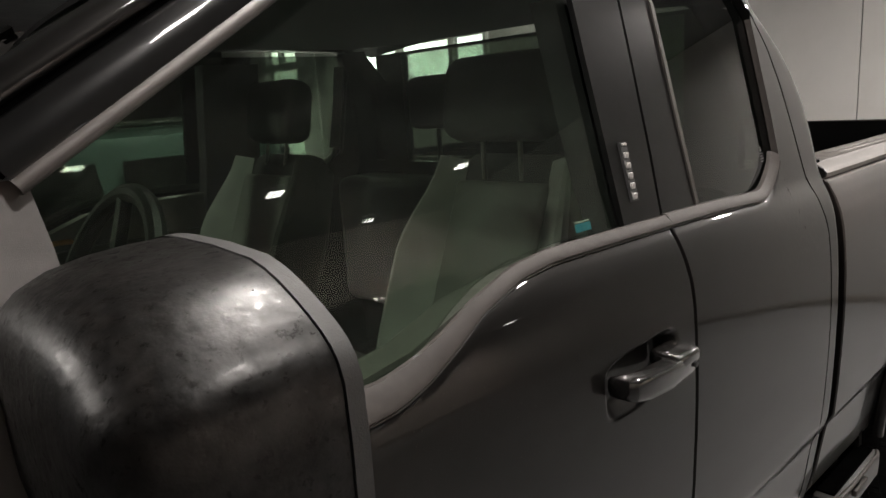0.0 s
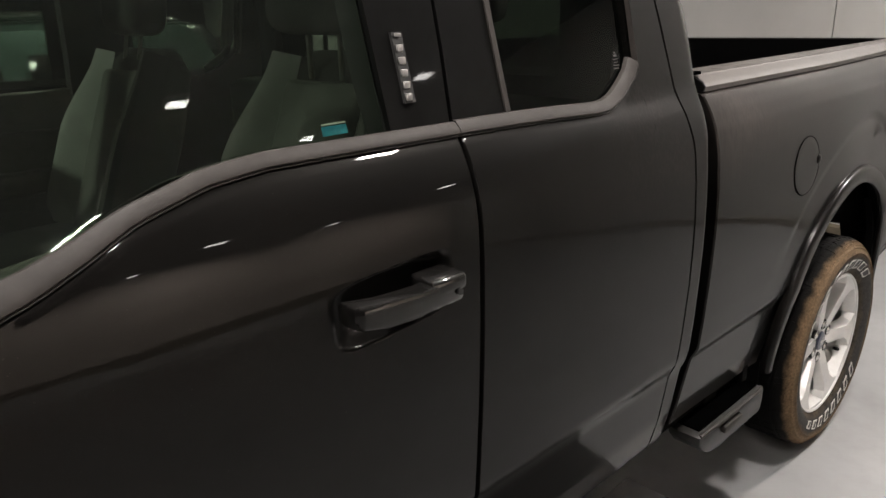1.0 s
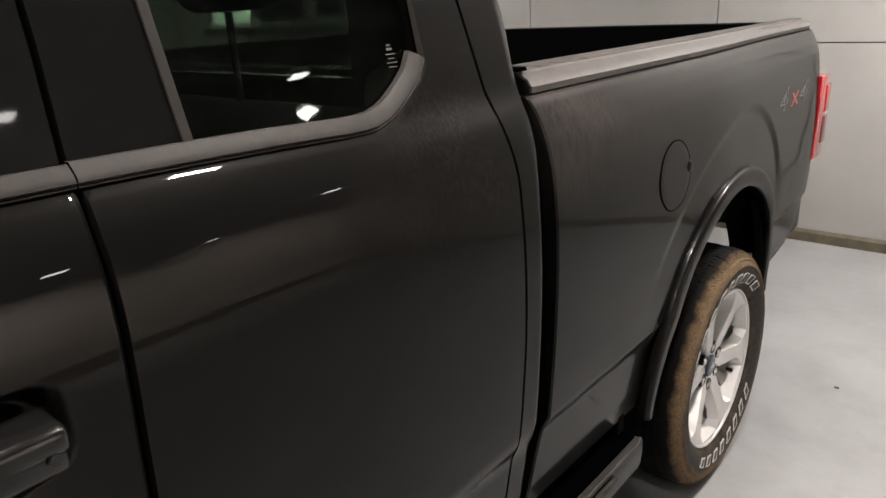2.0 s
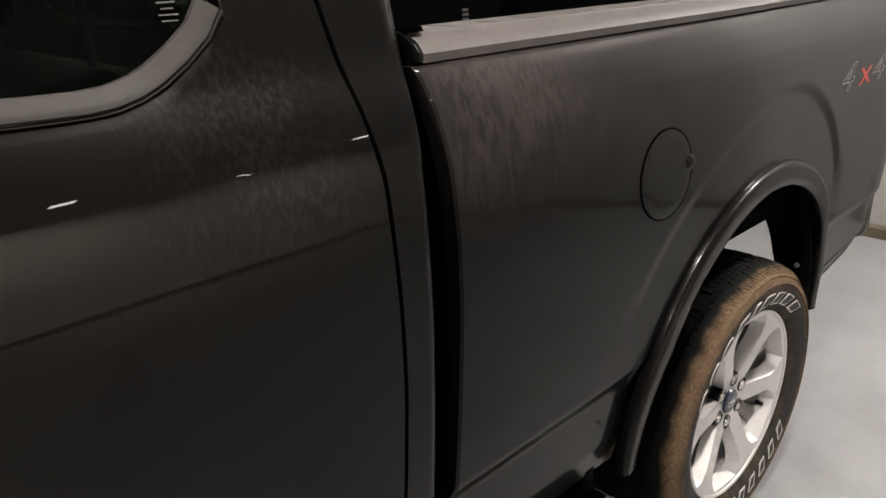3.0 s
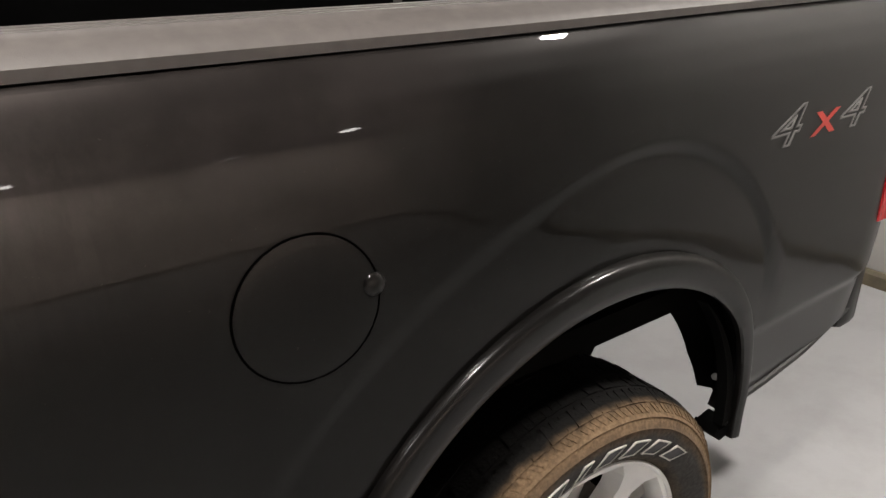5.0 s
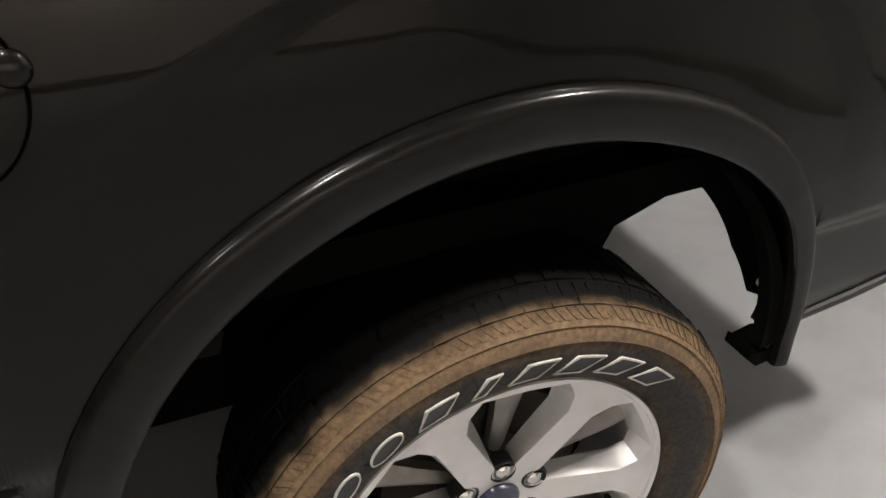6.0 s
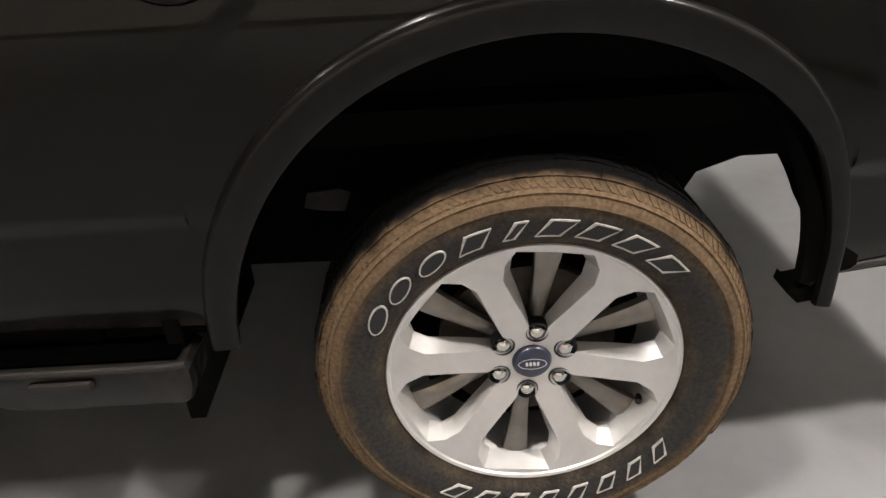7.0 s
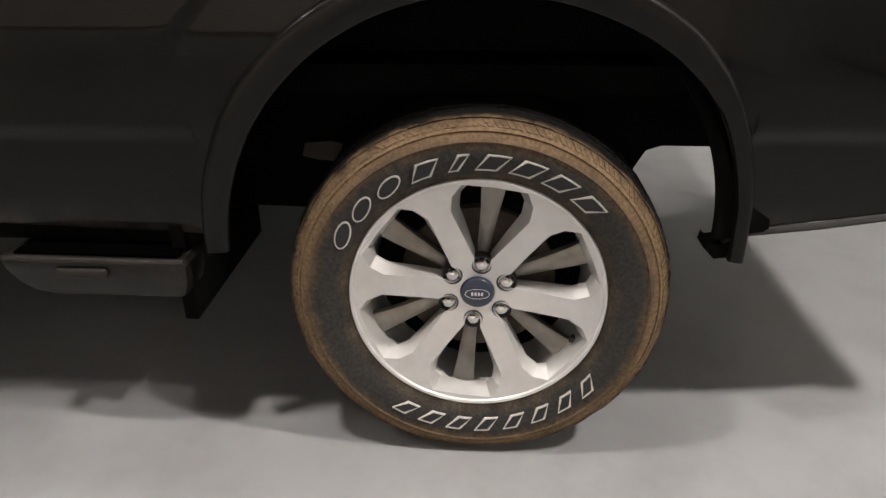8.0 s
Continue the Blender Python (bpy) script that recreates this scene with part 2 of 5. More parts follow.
def grimy(m):
    """Dried mud spots and scratches that break up the sheen of the cap."""
    nt = m.node_tree
    b = nt.nodes["Principled BSDF"]
    tc = nt.nodes.new("ShaderNodeTexCoord")
    for scale, a, c, lo, hi, target in ((38, 0.35, 0.65, 0.55, 0.16, "Coat Weight"), (110, 0.35, 0.65, 0.22, 0.48, "Coat Roughness")):
        nz, mr = nt.nodes.new("ShaderNodeTexNoise"), nt.nodes.new("ShaderNodeMapRange")
        nz.inputs["Scale"].default_value, nz.inputs["Detail"].default_value, nz.inputs["Roughness"].default_value = scale, 9, 0.7
        for k, v in zip((1, 2, 3, 4), (a, c, lo, hi)):
            mr.inputs[k].default_value = v
        nt.links.new(tc.outputs["Object"], nz.inputs["Vector"])
        nt.links.new(nz.outputs["Fac"], mr.inputs[0])
        nt.links.new(mr.outputs[0], b.inputs[target])
    n3, bp = nt.nodes.new("ShaderNodeTexNoise"), nt.nodes.new("ShaderNodeBump")
    n3.inputs["Scale"].default_value, n3.inputs["Detail"].default_value = 130, 6
    bp.inputs["Strength"].default_value, bp.inputs["Distance"].default_value = 0.22, 0.0012
    nt.links.new(tc.outputs["Object"], n3.inputs["Vector"])
    nt.links.new(n3.outputs["Fac"], bp.inputs["Height"])
    nt.links.new(bp.outputs[0], b.inputs["Coat Normal"])


grimy(MIRRORCAP)
RUBBER = mat("black_rubber", (0.012, 0.012, 0.012), 0.7, noise_scale=50, noise_amt=0.2)
GAPBLACK = mat("black_panel_gap", (0.001, 0.001, 0.001), 0.9, spec=0.0, noise_scale=40, noise_amt=0.3)
# near-black: the shade below the truck is put into this colour
UNDER = mat("shade_black_underbody", (0.003, 0.003, 0.0028), 0.9, spec=0.05, noise_scale=14, noise_amt=0.4)
# black liner made darker still, the bed's inner shade put into the colour
LINER = mat("shade_black_bed_liner", (0.0025, 0.0025, 0.0025), 0.9, spec=0.03, noise_scale=60, noise_amt=0.3, bump=0.4, bump_scale=400)
ALLOY = mat("silver_alloy", (0.73, 0.722, 0.712), 0.40, 0.55, 0.3, 0.15, noise_scale=25, noise_amt=0.06, dirt=(0.38, 0.31, 0.23), dirt_amt=0.18, dirt_scale=12)
# dusty alloy, darkened further with the shade of the recessed spokes
ALLOYDARK = mat("dusty_shade_dark_alloy", (0.25, 0.238, 0.22), 0.36, 0.6, noise_scale=20, noise_amt=0.25, dirt=(0.28, 0.2, 0.13), dirt_amt=0.5, dirt_scale=14)
CHROME = mat("chrome", (0.75, 0.74, 0.72), 0.14, 1.0, noise_scale=40, noise_amt=0.08)
STEEL = mat("rusty_brake_steel", (0.10, 0.085, 0.07), 0.6, 0.6, noise_scale=25, noise_amt=0.4)
CAPBLUE = mat("navy_enamel", (0.018, 0.024, 0.055), 0.3, 0, 0.8, 0.05, noise_scale=80, noise_amt=0.1)
WHITEMARK = mat("white_marking", (0.62, 0.60, 0.56), 0.6, noise_scale=70, noise_amt=0.2)
BLACKMARK = mat("black_sidewall_fill", (0.012, 0.012, 0.013), 0.5, noise_scale=70, noise_amt=0.3)
REDMARK = mat("red_marking", (0.42, 0.035, 0.025), 0.45, noise_scale=70, noise_amt=0.1)
GREYMARK = mat("grey_marking", (0.10, 0.097, 0.094), 0.45, noise_scale=70, noise_amt=0.1)
REDLENS = mat("red_lens", (0.55, 0.02, 0.025), 0.12, 0, 1.0, 0.03, noise_scale=120, noise_amt=0.25)
DARKLENS = mat("dark_red_lens", (0.18, 0.008, 0.012), 0.12, 0, 1.0, 0.03, noise_scale=120, noise_amt=0.25)
LEATHER = mat("grey_seat_leather", (0.30, 0.30, 0.28), 0.5, noise_scale=15, noise_amt=0.12, bump=0.2, bump_scale=300)
CLOTH = mat("dark_seat_cloth", (0.045, 0.043, 0.04), 0.9, noise_scale=200, noise_amt=0.3, bump=0.4, bump_scale=600)
MIDCLOTH = mat("grey_seat_middle", (0.15, 0.148, 0.137), 0.8, noise_scale=200, noise_amt=0.2, bump=0.3, bump_scale=600)
BELT = mat("pale_belt_webbing", (0.16, 0.165, 0.15), 0.8, noise_scale=120, noise_amt=0.2, bump=0.3, bump_scale=500)
DASH = mat("dark_dashboard", (0.02, 0.02, 0.02), 0.65, noise_scale=150, noise_amt=0.2, bump=0.3, bump_scale=500)
STEERBLACK = mat("black_steering_leather", (0.004, 0.004, 0.004), 0.5, spec=0.12, noise_scale=150, noise_amt=0.2, bump=0.2, bump_scale=500)
DOORCARD = mat("grey_door_card", (0.12, 0.115, 0.105), 0.6, noise_scale=60, noise_amt=0.15)
WOOD = mat("amber_trim", (0.35, 0.16, 0.03), 0.35, 0, 0.6, 0.1, noise_scale=30, noise_amt=0.4)
GLASS = glass("green_tinted_glass", (0.74, 0.80, 0.74), veil=0.0065)
PRIVACY = glass("dark_privacy_glass", (0.40, 0.445, 0.40), veil=0.0015)
FROST = glass("frosted_pane", (0.6, 0.62, 0.58), veil=0.02)
CLEAR = glass("clear_pane", (0.9, 0.92, 0.9))
BLUE = mat("blue_sticker", (0.03, 0.28, 0.42), 0.4, noise_scale=120, noise_amt=0.3)
KEYPAD = mat("grey_keypad_buttons", (0.30, 0.29, 0.28), 0.45, noise_scale=100, noise_amt=0.15)
FLOORMAT = mat("grey_epoxy_floor", (0.345, 0.35, 0.355), 0.42, noise_scale=1.3, noise_amt=0.10, dirt=(0.18, 0.176, 0.17), dirt_amt=0.35, dirt_scale=3.5,
               bump=0.06, bump_scale=90, rough_var=0.1)
WALLMAT = mat("white_wall_panel", (0.46, 0.455, 0.44), 0.55, noise_scale=2.0, noise_amt=0.05, dirt=(0.36, 0.345, 0.32), dirt_amt=0.2, dirt_scale=5)
SEAM = mat("dark_wall_seam", (0.10, 0.10, 0.10), 0.7, noise_scale=30, noise_amt=0.2)
BASE = mat("olive_brown_baseboard", (0.13, 0.11, 0.075), 0.55, noise_scale=20, noise_amt=0.2)
NEARWALL = mat("tan_grey_wall", (0.68, 0.60, 0.54), 0.6, noise_scale=1.5, noise_amt=0.08, dirt=(0.3, 0.27, 0.24), dirt_amt=0.3, dirt_scale=4)
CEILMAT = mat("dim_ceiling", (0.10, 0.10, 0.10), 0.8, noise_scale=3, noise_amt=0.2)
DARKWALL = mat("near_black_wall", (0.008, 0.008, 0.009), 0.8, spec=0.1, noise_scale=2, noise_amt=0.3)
FRAMEW = mat("white_window_frame", (0.72, 0.72, 0.70), 0.45, noise_scale=12, noise_amt=0.06)
# emission stands in for whatever lights the next room
LIT = emit("glow_of_room_beyond", (0.93, 0.97, 0.92), 4.5)
DIFF = emit("lamp_diffuser", (1.0, 0.96, 0.92), 30)
SPOT = mat("floor_speck", (0.05, 0.05, 0.05), 0.7, noise_scale=50, noise_amt=0.2)


def tyre_mat():
    """Dark rubber with dried tan mud on the tread and shoulder, thin in the middle of the sidewall; painted shade
    blackens the tread inwards.
    """
    m = mat("muddy_tyre", (0.035, 0.036, 0.038), 0.8, bump=0.9, bump_scale=140, spec=0.15)
    nt = m.node_tree
    b = nt.nodes["Principled BSDF"]
    tc = nt.nodes.new("ShaderNodeTexCoord")
    sep = nt.nodes.new("ShaderNodeSeparateXYZ")
    cmb = nt.nodes.new("ShaderNodeCombineXYZ")
    ln = nt.nodes.new("ShaderNodeVectorMath")
    ln.operation = "LENGTH"
    nt.links.new(tc.outputs["Object"], sep.inputs[0])
    nt.links.new(sep.outputs[0], cmb.inputs[0])
    nt.links.new(sep.outputs[2], cmb.inputs[2])
    nt.links.new(cmb.outputs[0], ln.inputs[0])
    nz = nt.nodes.new("ShaderNodeTexNoise")
    nz.inputs["Scale"].default_value, nz.inputs["Detail"].default_value = 16, 10
    nt.links.new(tc.outputs["Object"], nz.inputs["Vector"])
    ad = nt.nodes.new("ShaderNodeMath")
    ad.operation = "MULTIPLY_ADD"
    ad.inputs[1].default_value = 0.035
    nt.links.new(nz.outputs["Fac"], ad.inputs[0])
    nt.links.new(ln.outputs["Value"], ad.inputs[2])
    cr = nt.nodes.new("ShaderNodeValToRGB")
    cr.color_ramp.elements[0].position, cr.color_ramp.elements[0].color = 0.0, (0.095, 0.073, 0.052, 1)
    cr.color_ramp.elements[1].position, cr.color_ramp.elements[1].color = 1.0, (0.172, 0.116, 0.068, 1)
    for pos, c in ((0.14, (0.088, 0.068, 0.048)), (0.28, (0.044, 0.042, 0.040)), (0.50, (0.042, 0.041, 0.040)), (0.64, (0.105, 0.073, 0.046)), (0.74, (0.178, 0.121, 0.072))):
        e = cr.color_ramp.elements.new(pos)
        e.color = (*c, 1)
    mr = nt.nodes.new("ShaderNodeMapRange")
    mr.inputs[1].default_value, mr.inputs[2].default_value = 0.27, 0.43
    nt.links.new(ad.outputs[0], mr.inputs[0])
    nt.links.new(mr.outputs[0], cr.inputs[0])
    n2 = nt.nodes.new("ShaderNodeTexNoise")
    n2.inputs["Scale"].default_value, n2.inputs["Detail"].default_value = 130, 8
    nt.links.new(tc.outputs["Object"], n2.inputs["Vector"])
    m2 = nt.nodes.new("ShaderNodeMapRange")
    m2.inputs[1].default_value, m2.inputs[2].default_value, m2.inputs[3].default_value, m2.inputs[4].default_value = 0.3, 0.7, 0.68, 1.28
    nt.links.new(n2.outputs["Fac"], m2.inputs[0])
    sc = nt.nodes.new("ShaderNodeVectorMath")
    sc.operation = "SCALE"
    nt.links.new(cr.outputs[0], sc.inputs[0])
    nt.links.new(m2.outputs[0], sc.inputs["Scale"])
    # the mud sits on the outer shoulder; inwards the arch's shade is painted on the tread
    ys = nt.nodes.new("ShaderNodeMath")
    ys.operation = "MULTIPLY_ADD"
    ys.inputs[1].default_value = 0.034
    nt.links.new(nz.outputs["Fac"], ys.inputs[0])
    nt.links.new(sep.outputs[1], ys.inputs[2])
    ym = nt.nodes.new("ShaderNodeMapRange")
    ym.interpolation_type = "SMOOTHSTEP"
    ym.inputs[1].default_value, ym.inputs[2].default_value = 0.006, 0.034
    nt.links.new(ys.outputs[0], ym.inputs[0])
    tread_shade = nt.nodes.new("ShaderNodeMix")
    tread_shade.data_type = "RGBA"
    tread_shade.inputs["B"].default_value = (0.002, 0.0018, 0.0016, 1)
    nt.links.new(ym.outputs[0], tread_shade.inputs["Factor"])
    nt.links.new(sc.outputs[0], tread_shade.inputs["A"])
    nt.links.new(tread_shade.outputs["Result"], b.inputs["Base Color"])
    return m


TYRE = tyre_mat()

# ---- setting ----
XW, YN, YF, XF = 2.7, -5.4, 10.9, -9.0
part("floor", box(XF, XW + 4, YN, YF, -0.1, 0.0), FLOORMAT, None, "grey painted concrete floor, scuffed and dusty", smooth=0)["kind"] = "structure"
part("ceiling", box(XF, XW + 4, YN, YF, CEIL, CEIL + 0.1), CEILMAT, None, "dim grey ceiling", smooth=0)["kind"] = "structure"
part("wall_near", box(XF, XW + 4, YN - 0.12, YN, 0.0, CEIL), NEARWALL, None, "tan grey painted wall", smooth=0)["kind"] = "structure"
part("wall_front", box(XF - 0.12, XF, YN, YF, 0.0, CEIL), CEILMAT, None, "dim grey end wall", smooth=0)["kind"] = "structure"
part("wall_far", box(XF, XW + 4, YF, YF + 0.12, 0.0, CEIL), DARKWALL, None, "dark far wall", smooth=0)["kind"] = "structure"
WIN = (4.70, 7.30, 1.44, 2.45)
DOOR = (8.06, 9.50, 0.02, 2.72)
bm = bmesh.new()
SEAMS = [-0.38, 1.09, 2.56, 4.03]
g = 0.004
for a, b in zip([YN] + SEAMS, SEAMS + [WIN[0]]):
    for z0, z1 in ((0.0, 1.256), (1.256, CEIL)):
        box(XW, XW + 0.12, a + g, b - g, z0 + (g if z0 else 0), z1 - (g if z1 < 2 else 0), bm=bm)
for y0, y1, z0, z1 in ((WIN[0], WIN[1], 0, WIN[2]), (WIN[0], WIN[1], WIN[3], CEIL), (WIN[1], DOOR[0], 0, CEIL), (DOOR[0], DOOR[1], DOOR[3], CEIL), (DOOR[1], YF, 0, CEIL)):
    box(XW, XW + 0.12, y0, y1, z0, z1, bm=bm)
part("wall_rear", bm, WALLMAT, None, "white panelled wall with dark seams", smooth=0)["kind"] = "structure"
part("trim", box(XW + 0.02, XW + 0.11, YN, WIN[0], 0.0, CEIL - 0.01), SEAM, None, "dark backing behind the panel seams", smooth=0)["kind"] = "structure"
part("baseboard", prism([(XW - 0.03, 0), (XW - 0.03, 0.06), (XW - 0.015, 0.078), (XW - 0.001, 0.078), (XW - 0.001, 0)], "y", YN, DOOR[0]), BASE, None,
     "olive brown baseboard along the white wall", smooth=0)["kind"] = "structure"
part("baseboard", box(XF, XW - 0.04, YN + 0.001, YN + 0.03, 0, 0.10), BASE, None, "dark baseboard along the tan wall", smooth=0)["kind"] = "structure"
# window in the white wall
win = thing("window_1", "white framed window with three panes, brightly lit beyond", "window", kind="structure")
y0, y1, z0, z1 = WIN
for a, b, c, d in ((y0, y1, z0, z0 + 0.07), (y0, y1, z1 - 0.07, z1), (y0, y0 + 0.07, z0 + 0.07, z1 - 0.07), (y1 - 0.07, y1, z0 + 0.07, z1 - 0.07)):
    part("window_frame", box(XW - 0.03, XW + 0.1, a, b, c, d, 0.006), FRAMEW, win)
for yy in (5.30, 6.25):
    part("mullion", box(XW - 0.01, XW + 0.09, yy - 0.035, yy + 0.035, z0 + 0.07, z1 - 0.07, 0.005), FRAMEW, win)
part("mullion", box(XW - 0.008, XW + 0.088, y0 + 0.07, y1 - 0.07, 1.84, 1.89, 0.005), FRAMEW, win)
for a, b in ((y0 + 0.07, 5.265), (5.335, 6.215), (6.285, y1 - 0.07)):
    part("pane", box(XW + 0.04, XW + 0.046, a, b, z0 + 0.07, z1 - 0.07), CLEAR, win, smooth=0).visible_shadow = False
dr = thing("door_1", "white door with a narrow glazed half and a transom, lit beyond", "door", kind="structure")
y0, y1, z0, z1 = DOOR
for a, b, c, d in ((y0, y0 + 0.09, z0, z1), (y1 - 0.09, y1, z0, z1), (y0 + 0.09, y1 - 0.09, z1 - 0.08, z1), (y0 + 0.09, y1 - 0.09, 2.29, 2.39), (8.61, y1 - 0.09, z0, 0.3)):
    part("door_frame", box(XW - 0.03, XW + 0.1, a, b, c, d, 0.006), FRAMEW, dr)
part("door_panel", box(XW + 0.01, XW + 0.07, y0 + 0.09, 8.61, z0, 2.29, 0.004), FRAMEW, dr)
part("transom_panel", box(XW + 0.01, XW + 0.07, y0 + 0.09, 8.61, 2.39, z1 - 0.08, 0.004), FRAMEW, dr)
part("mullion", box(XW - 0.01, XW + 0.09, 9.02, 9.06, 2.39, z1 - 0.08, 0.004), FRAMEW, dr)
part("pane", box(XW + 0.04, XW + 0.046, 8.61, y1 - 0.09, 0.3, 2.29), FROST, dr, "frosted door pane", smooth=0).visible_shadow = False
part("pane", box(XW + 0.04, XW + 0.046, 8.61, y1 - 0.09, 2.39, z1 - 0.08), FROST, dr, "frosted transom pane", smooth=0).visible_shadow = False
part("bolt_rod", tube([(XW - 0.04, 9.02, 1.0), (XW - 0.04, 9.02, 2.25)], 0.014, 8), STEEL, dr, "dark steel bolt rod")
part("lock_case", box(XW - 0.08, XW - 0.03, 8.96, 9.10, 1.46, 1.64, 0.008), STEEL, dr, "dark lock case")
# glowing sheets in place of the next room's lit walls
part("backdrop", box(XW + 3.4, XW + 3.5, 3.0, YF, 0.01, CEIL), LIT, None, "glowing pale backdrop standing in for the lit next room", smooth=0)["kind"] = "backdrop"
part("backdrop", box(XW + 0.2, XW + 3.38, YF - 0.1, YF - 0.02, 0.01, CEIL), LIT, None, "glowing pale backdrop standing in for the lit next room", smooth=0)["kind"] = "backdrop"


def ceiling_light(x, y, watt, beam=172, tilt=0):
    c = thing("ceiling_light", "slim white ceiling lamp out of view, with a glowing diffuser", "lamp", "ceiling lamps", (x, y, CEIL))
    if not watt:
        part("housing", box(-0.08, 0.08, -0.07, 0.07, -0.05, -0.001, 0.01), FRAMEW, c)
        part("diffuser", box(-0.06, 0.06, -0.05, 0.05, -0.062, -0.05, 0.003), DIFF, c)
        return
    k = 0.75 if beam < 100 else 1.0
    part("housing", box(-0.12 * k, 0.12 * k, -0.10 * k, 0.10 * k, -0.05, -0.001, 0.01), FRAMEW, c)
    part("diffuser", box(-0.10 * k, 0.10 * k, -0.08 * k, 0.08 * k, -0.062, -0.05, 0.003), DIFF, c)
    la = bpy.data.lights.new("ceiling_lamp_light", "AREA")
    la.shape, la.size, la.size_y, la.energy, la.color = "RECTANGLE", 0.20 * k, 0.16 * k, watt, (1.0, 0.93, 0.87)
    la.spread = radians(beam)
    lo = new("ceiling_lamp_light", la)
    lo.location = (x, y, CEIL - 0.07)
    lo.rotation_euler = (radians(tilt), 0, 0)


for lx, ly, w in LAMPS:
    ceiling_light(lx, ly, w, 172 if ly < 6 else 115)
# tilted at the near wall as added fill, though the fittings hang level
for lx, ly, w in WALL_FILL_LAMPS:
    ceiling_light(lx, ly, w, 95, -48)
for lx, ly in FAR_LAMPS:
    ceiling_light(lx, ly, 0)
for sx, sy in ((0.82, -0.21), (0.04, -0.33)):
    part("floor_speck", revolve([(0.0, 0.0), (0.011, 0.0)], n=10), SPOT, None)
    ob = bpy.context.scene.collection.objects[-1]
    ob.rotation_euler = (radians(90), 0, 0)
    ob.location = (sx, sy, 0.004)
    tagged(ob, "small dark speck on the grey floor", "speck")

# ---- the pickup truck: rear axle at x = 0, front towards -x, near side at y = 0 ----
YC, WIDE = 1.015, 2.03
truck = thing("pickup_truck", "dark grey extended-cab pickup truck with an empty bed, dusty and parked", "pickup truck")

PZ = np.linspace(0.3, 2.0, 900)
PROFILE = [(0.3, 0.15), (0.45, 0.075), (0.52, 0.045), (0.60, 0.028), (0.70, 0.018), (0.738, 0.014), (0.768, -0.002), (0.85, -0.006), (0.95, -0.008),
           (1.05, -0.008), (1.10, -0.0072), (1.15, -0.0055), (1.20, -0.003), (1.25, 0.001), (1.30, 0.0065), (1.34, 0.014), (1.38, 0.028), (1.41, 0.043), (1.435, 0.0605), (1.46, 0.0675),
           (1.50, 0.0769), (1.60, 0.1007), (1.70, 0.1247), (1.80, 0.1490), (1.88, 0.169), (2.0, 0.24)]
pv = np.interp(PZ, *np.array(PROFILE).T)
kern = np.hanning(15)
PY = np.convolve(np.pad(pv, 7, mode="edge"), kern / kern.sum(), mode="valid")


def step(a, b, v):
    t = np.clip((v - a) / (b - a), 0, 1)
    return t * t * (3 - 2 * t)


def taper(x):
    """The bed narrows towards the rear and rounds off at its end."""
    x = np.asarray(x, float)
    t = np.clip(x + 0.3, 0, None) / 0.62
    return 0.046 * (1 - np.exp(-t * t)) + 0.035 * (np.clip(x - 0.96, 0, None) / 0.16) ** 2


def side_y(x, z):
    """How far in the near side's skin lies at a place."""
    x, z = np.asarray(x, float), np.asarray(z, float)
    y = np.interp(z, PZ, PY)
    y = y + taper(x) + 0.03 * np.clip((-2.3 - x) / 0.8, 0, None) ** 2
    dx, dz = x - 0.08, z - 0.75
    th, r = np.degrees(np.arctan2(dz, dx)), np.hypot(dx, dz)
    big = 0.493 + 0.117 * (np.clip(th - 100, 0, None) / 52) ** 2
    bulge = -(0.0095 - 0.0068 * step(75, 125, th)) * (1 - step(-0.018, 0.018, r - big)) * step(0.70, 1.05, z) * (np.abs(dx) < 0.9)
    return y - bulge


def skin(zb, zt, xl, xr, nu, nv, us=None, vs=None, depth=0.02, right=False, edge=0.004, extra=None, open_l=False, open_r=False, xs=None):
    """A panel between four edge curves, its rim turned in, laid on the side's surface."""
    u = np.linspace(0, 1, nu) if us is None else us
    v = np.linspace(0, 1, nv) if vs is None else vs
    u = np.unique(np.r_[u, 0.004, 0.996]) if xs is None else u
    v = np.unique(np.r_[v, 0.006, 0.994])
    U, V = np.meshgrid(u, v, indexing="ij")
    x = xl(0.9) + (xr(0.9) - xl(0.9)) * U
    z = np.full_like(x, 0.9)
    for _ in range(6):
        z = zb(x) + (zt(x) - zb(x)) * V
        x = xl(z) + (xr(z) - xl(z)) * U if xs is None else xs(U, z)
    y = side_y(x, z)
    if extra:
        y = y + extra(x, z)
    rim = np.zeros_like(x, bool)
    rim[0], rim[-1], rim[:, 0], rim[:, -1] = not open_l, not open_r, True, True
    y = y + edge * rim
    P = np.stack([x, y, z], -1)
    inner = P.copy()
    inner[..., 1] += depth
    n, m = P.shape[:2]
    Q = np.zeros((n + 2, m + 2, 3))
    Q[1:-1, 1:-1] = P
    Q[0, 1:-1], Q[-1, 1:-1], Q[1:-1, 0], Q[1:-1, -1] = inner[0], inner[-1], inner[:, 0], inner[:, -1]
    Q[0, 0], Q[0, -1], Q[-1, 0], Q[-1, -1] = inner[0, 0], inner[0, -1], inner[-1, 0], inner[-1, -1]
    Q = Q[1 if open_l else 0 : len(Q) - (1 if open_r else 0)]
    if right:
        Q[..., 1] = WIDE - Q[..., 1]
    return grid(Q)


con = lambda c: (lambda v: np.full_like(np.asarray(v, float), c))
lin = lambda pts: (lambda v: np.interp(v, *np.array(sorted(pts), float).T))

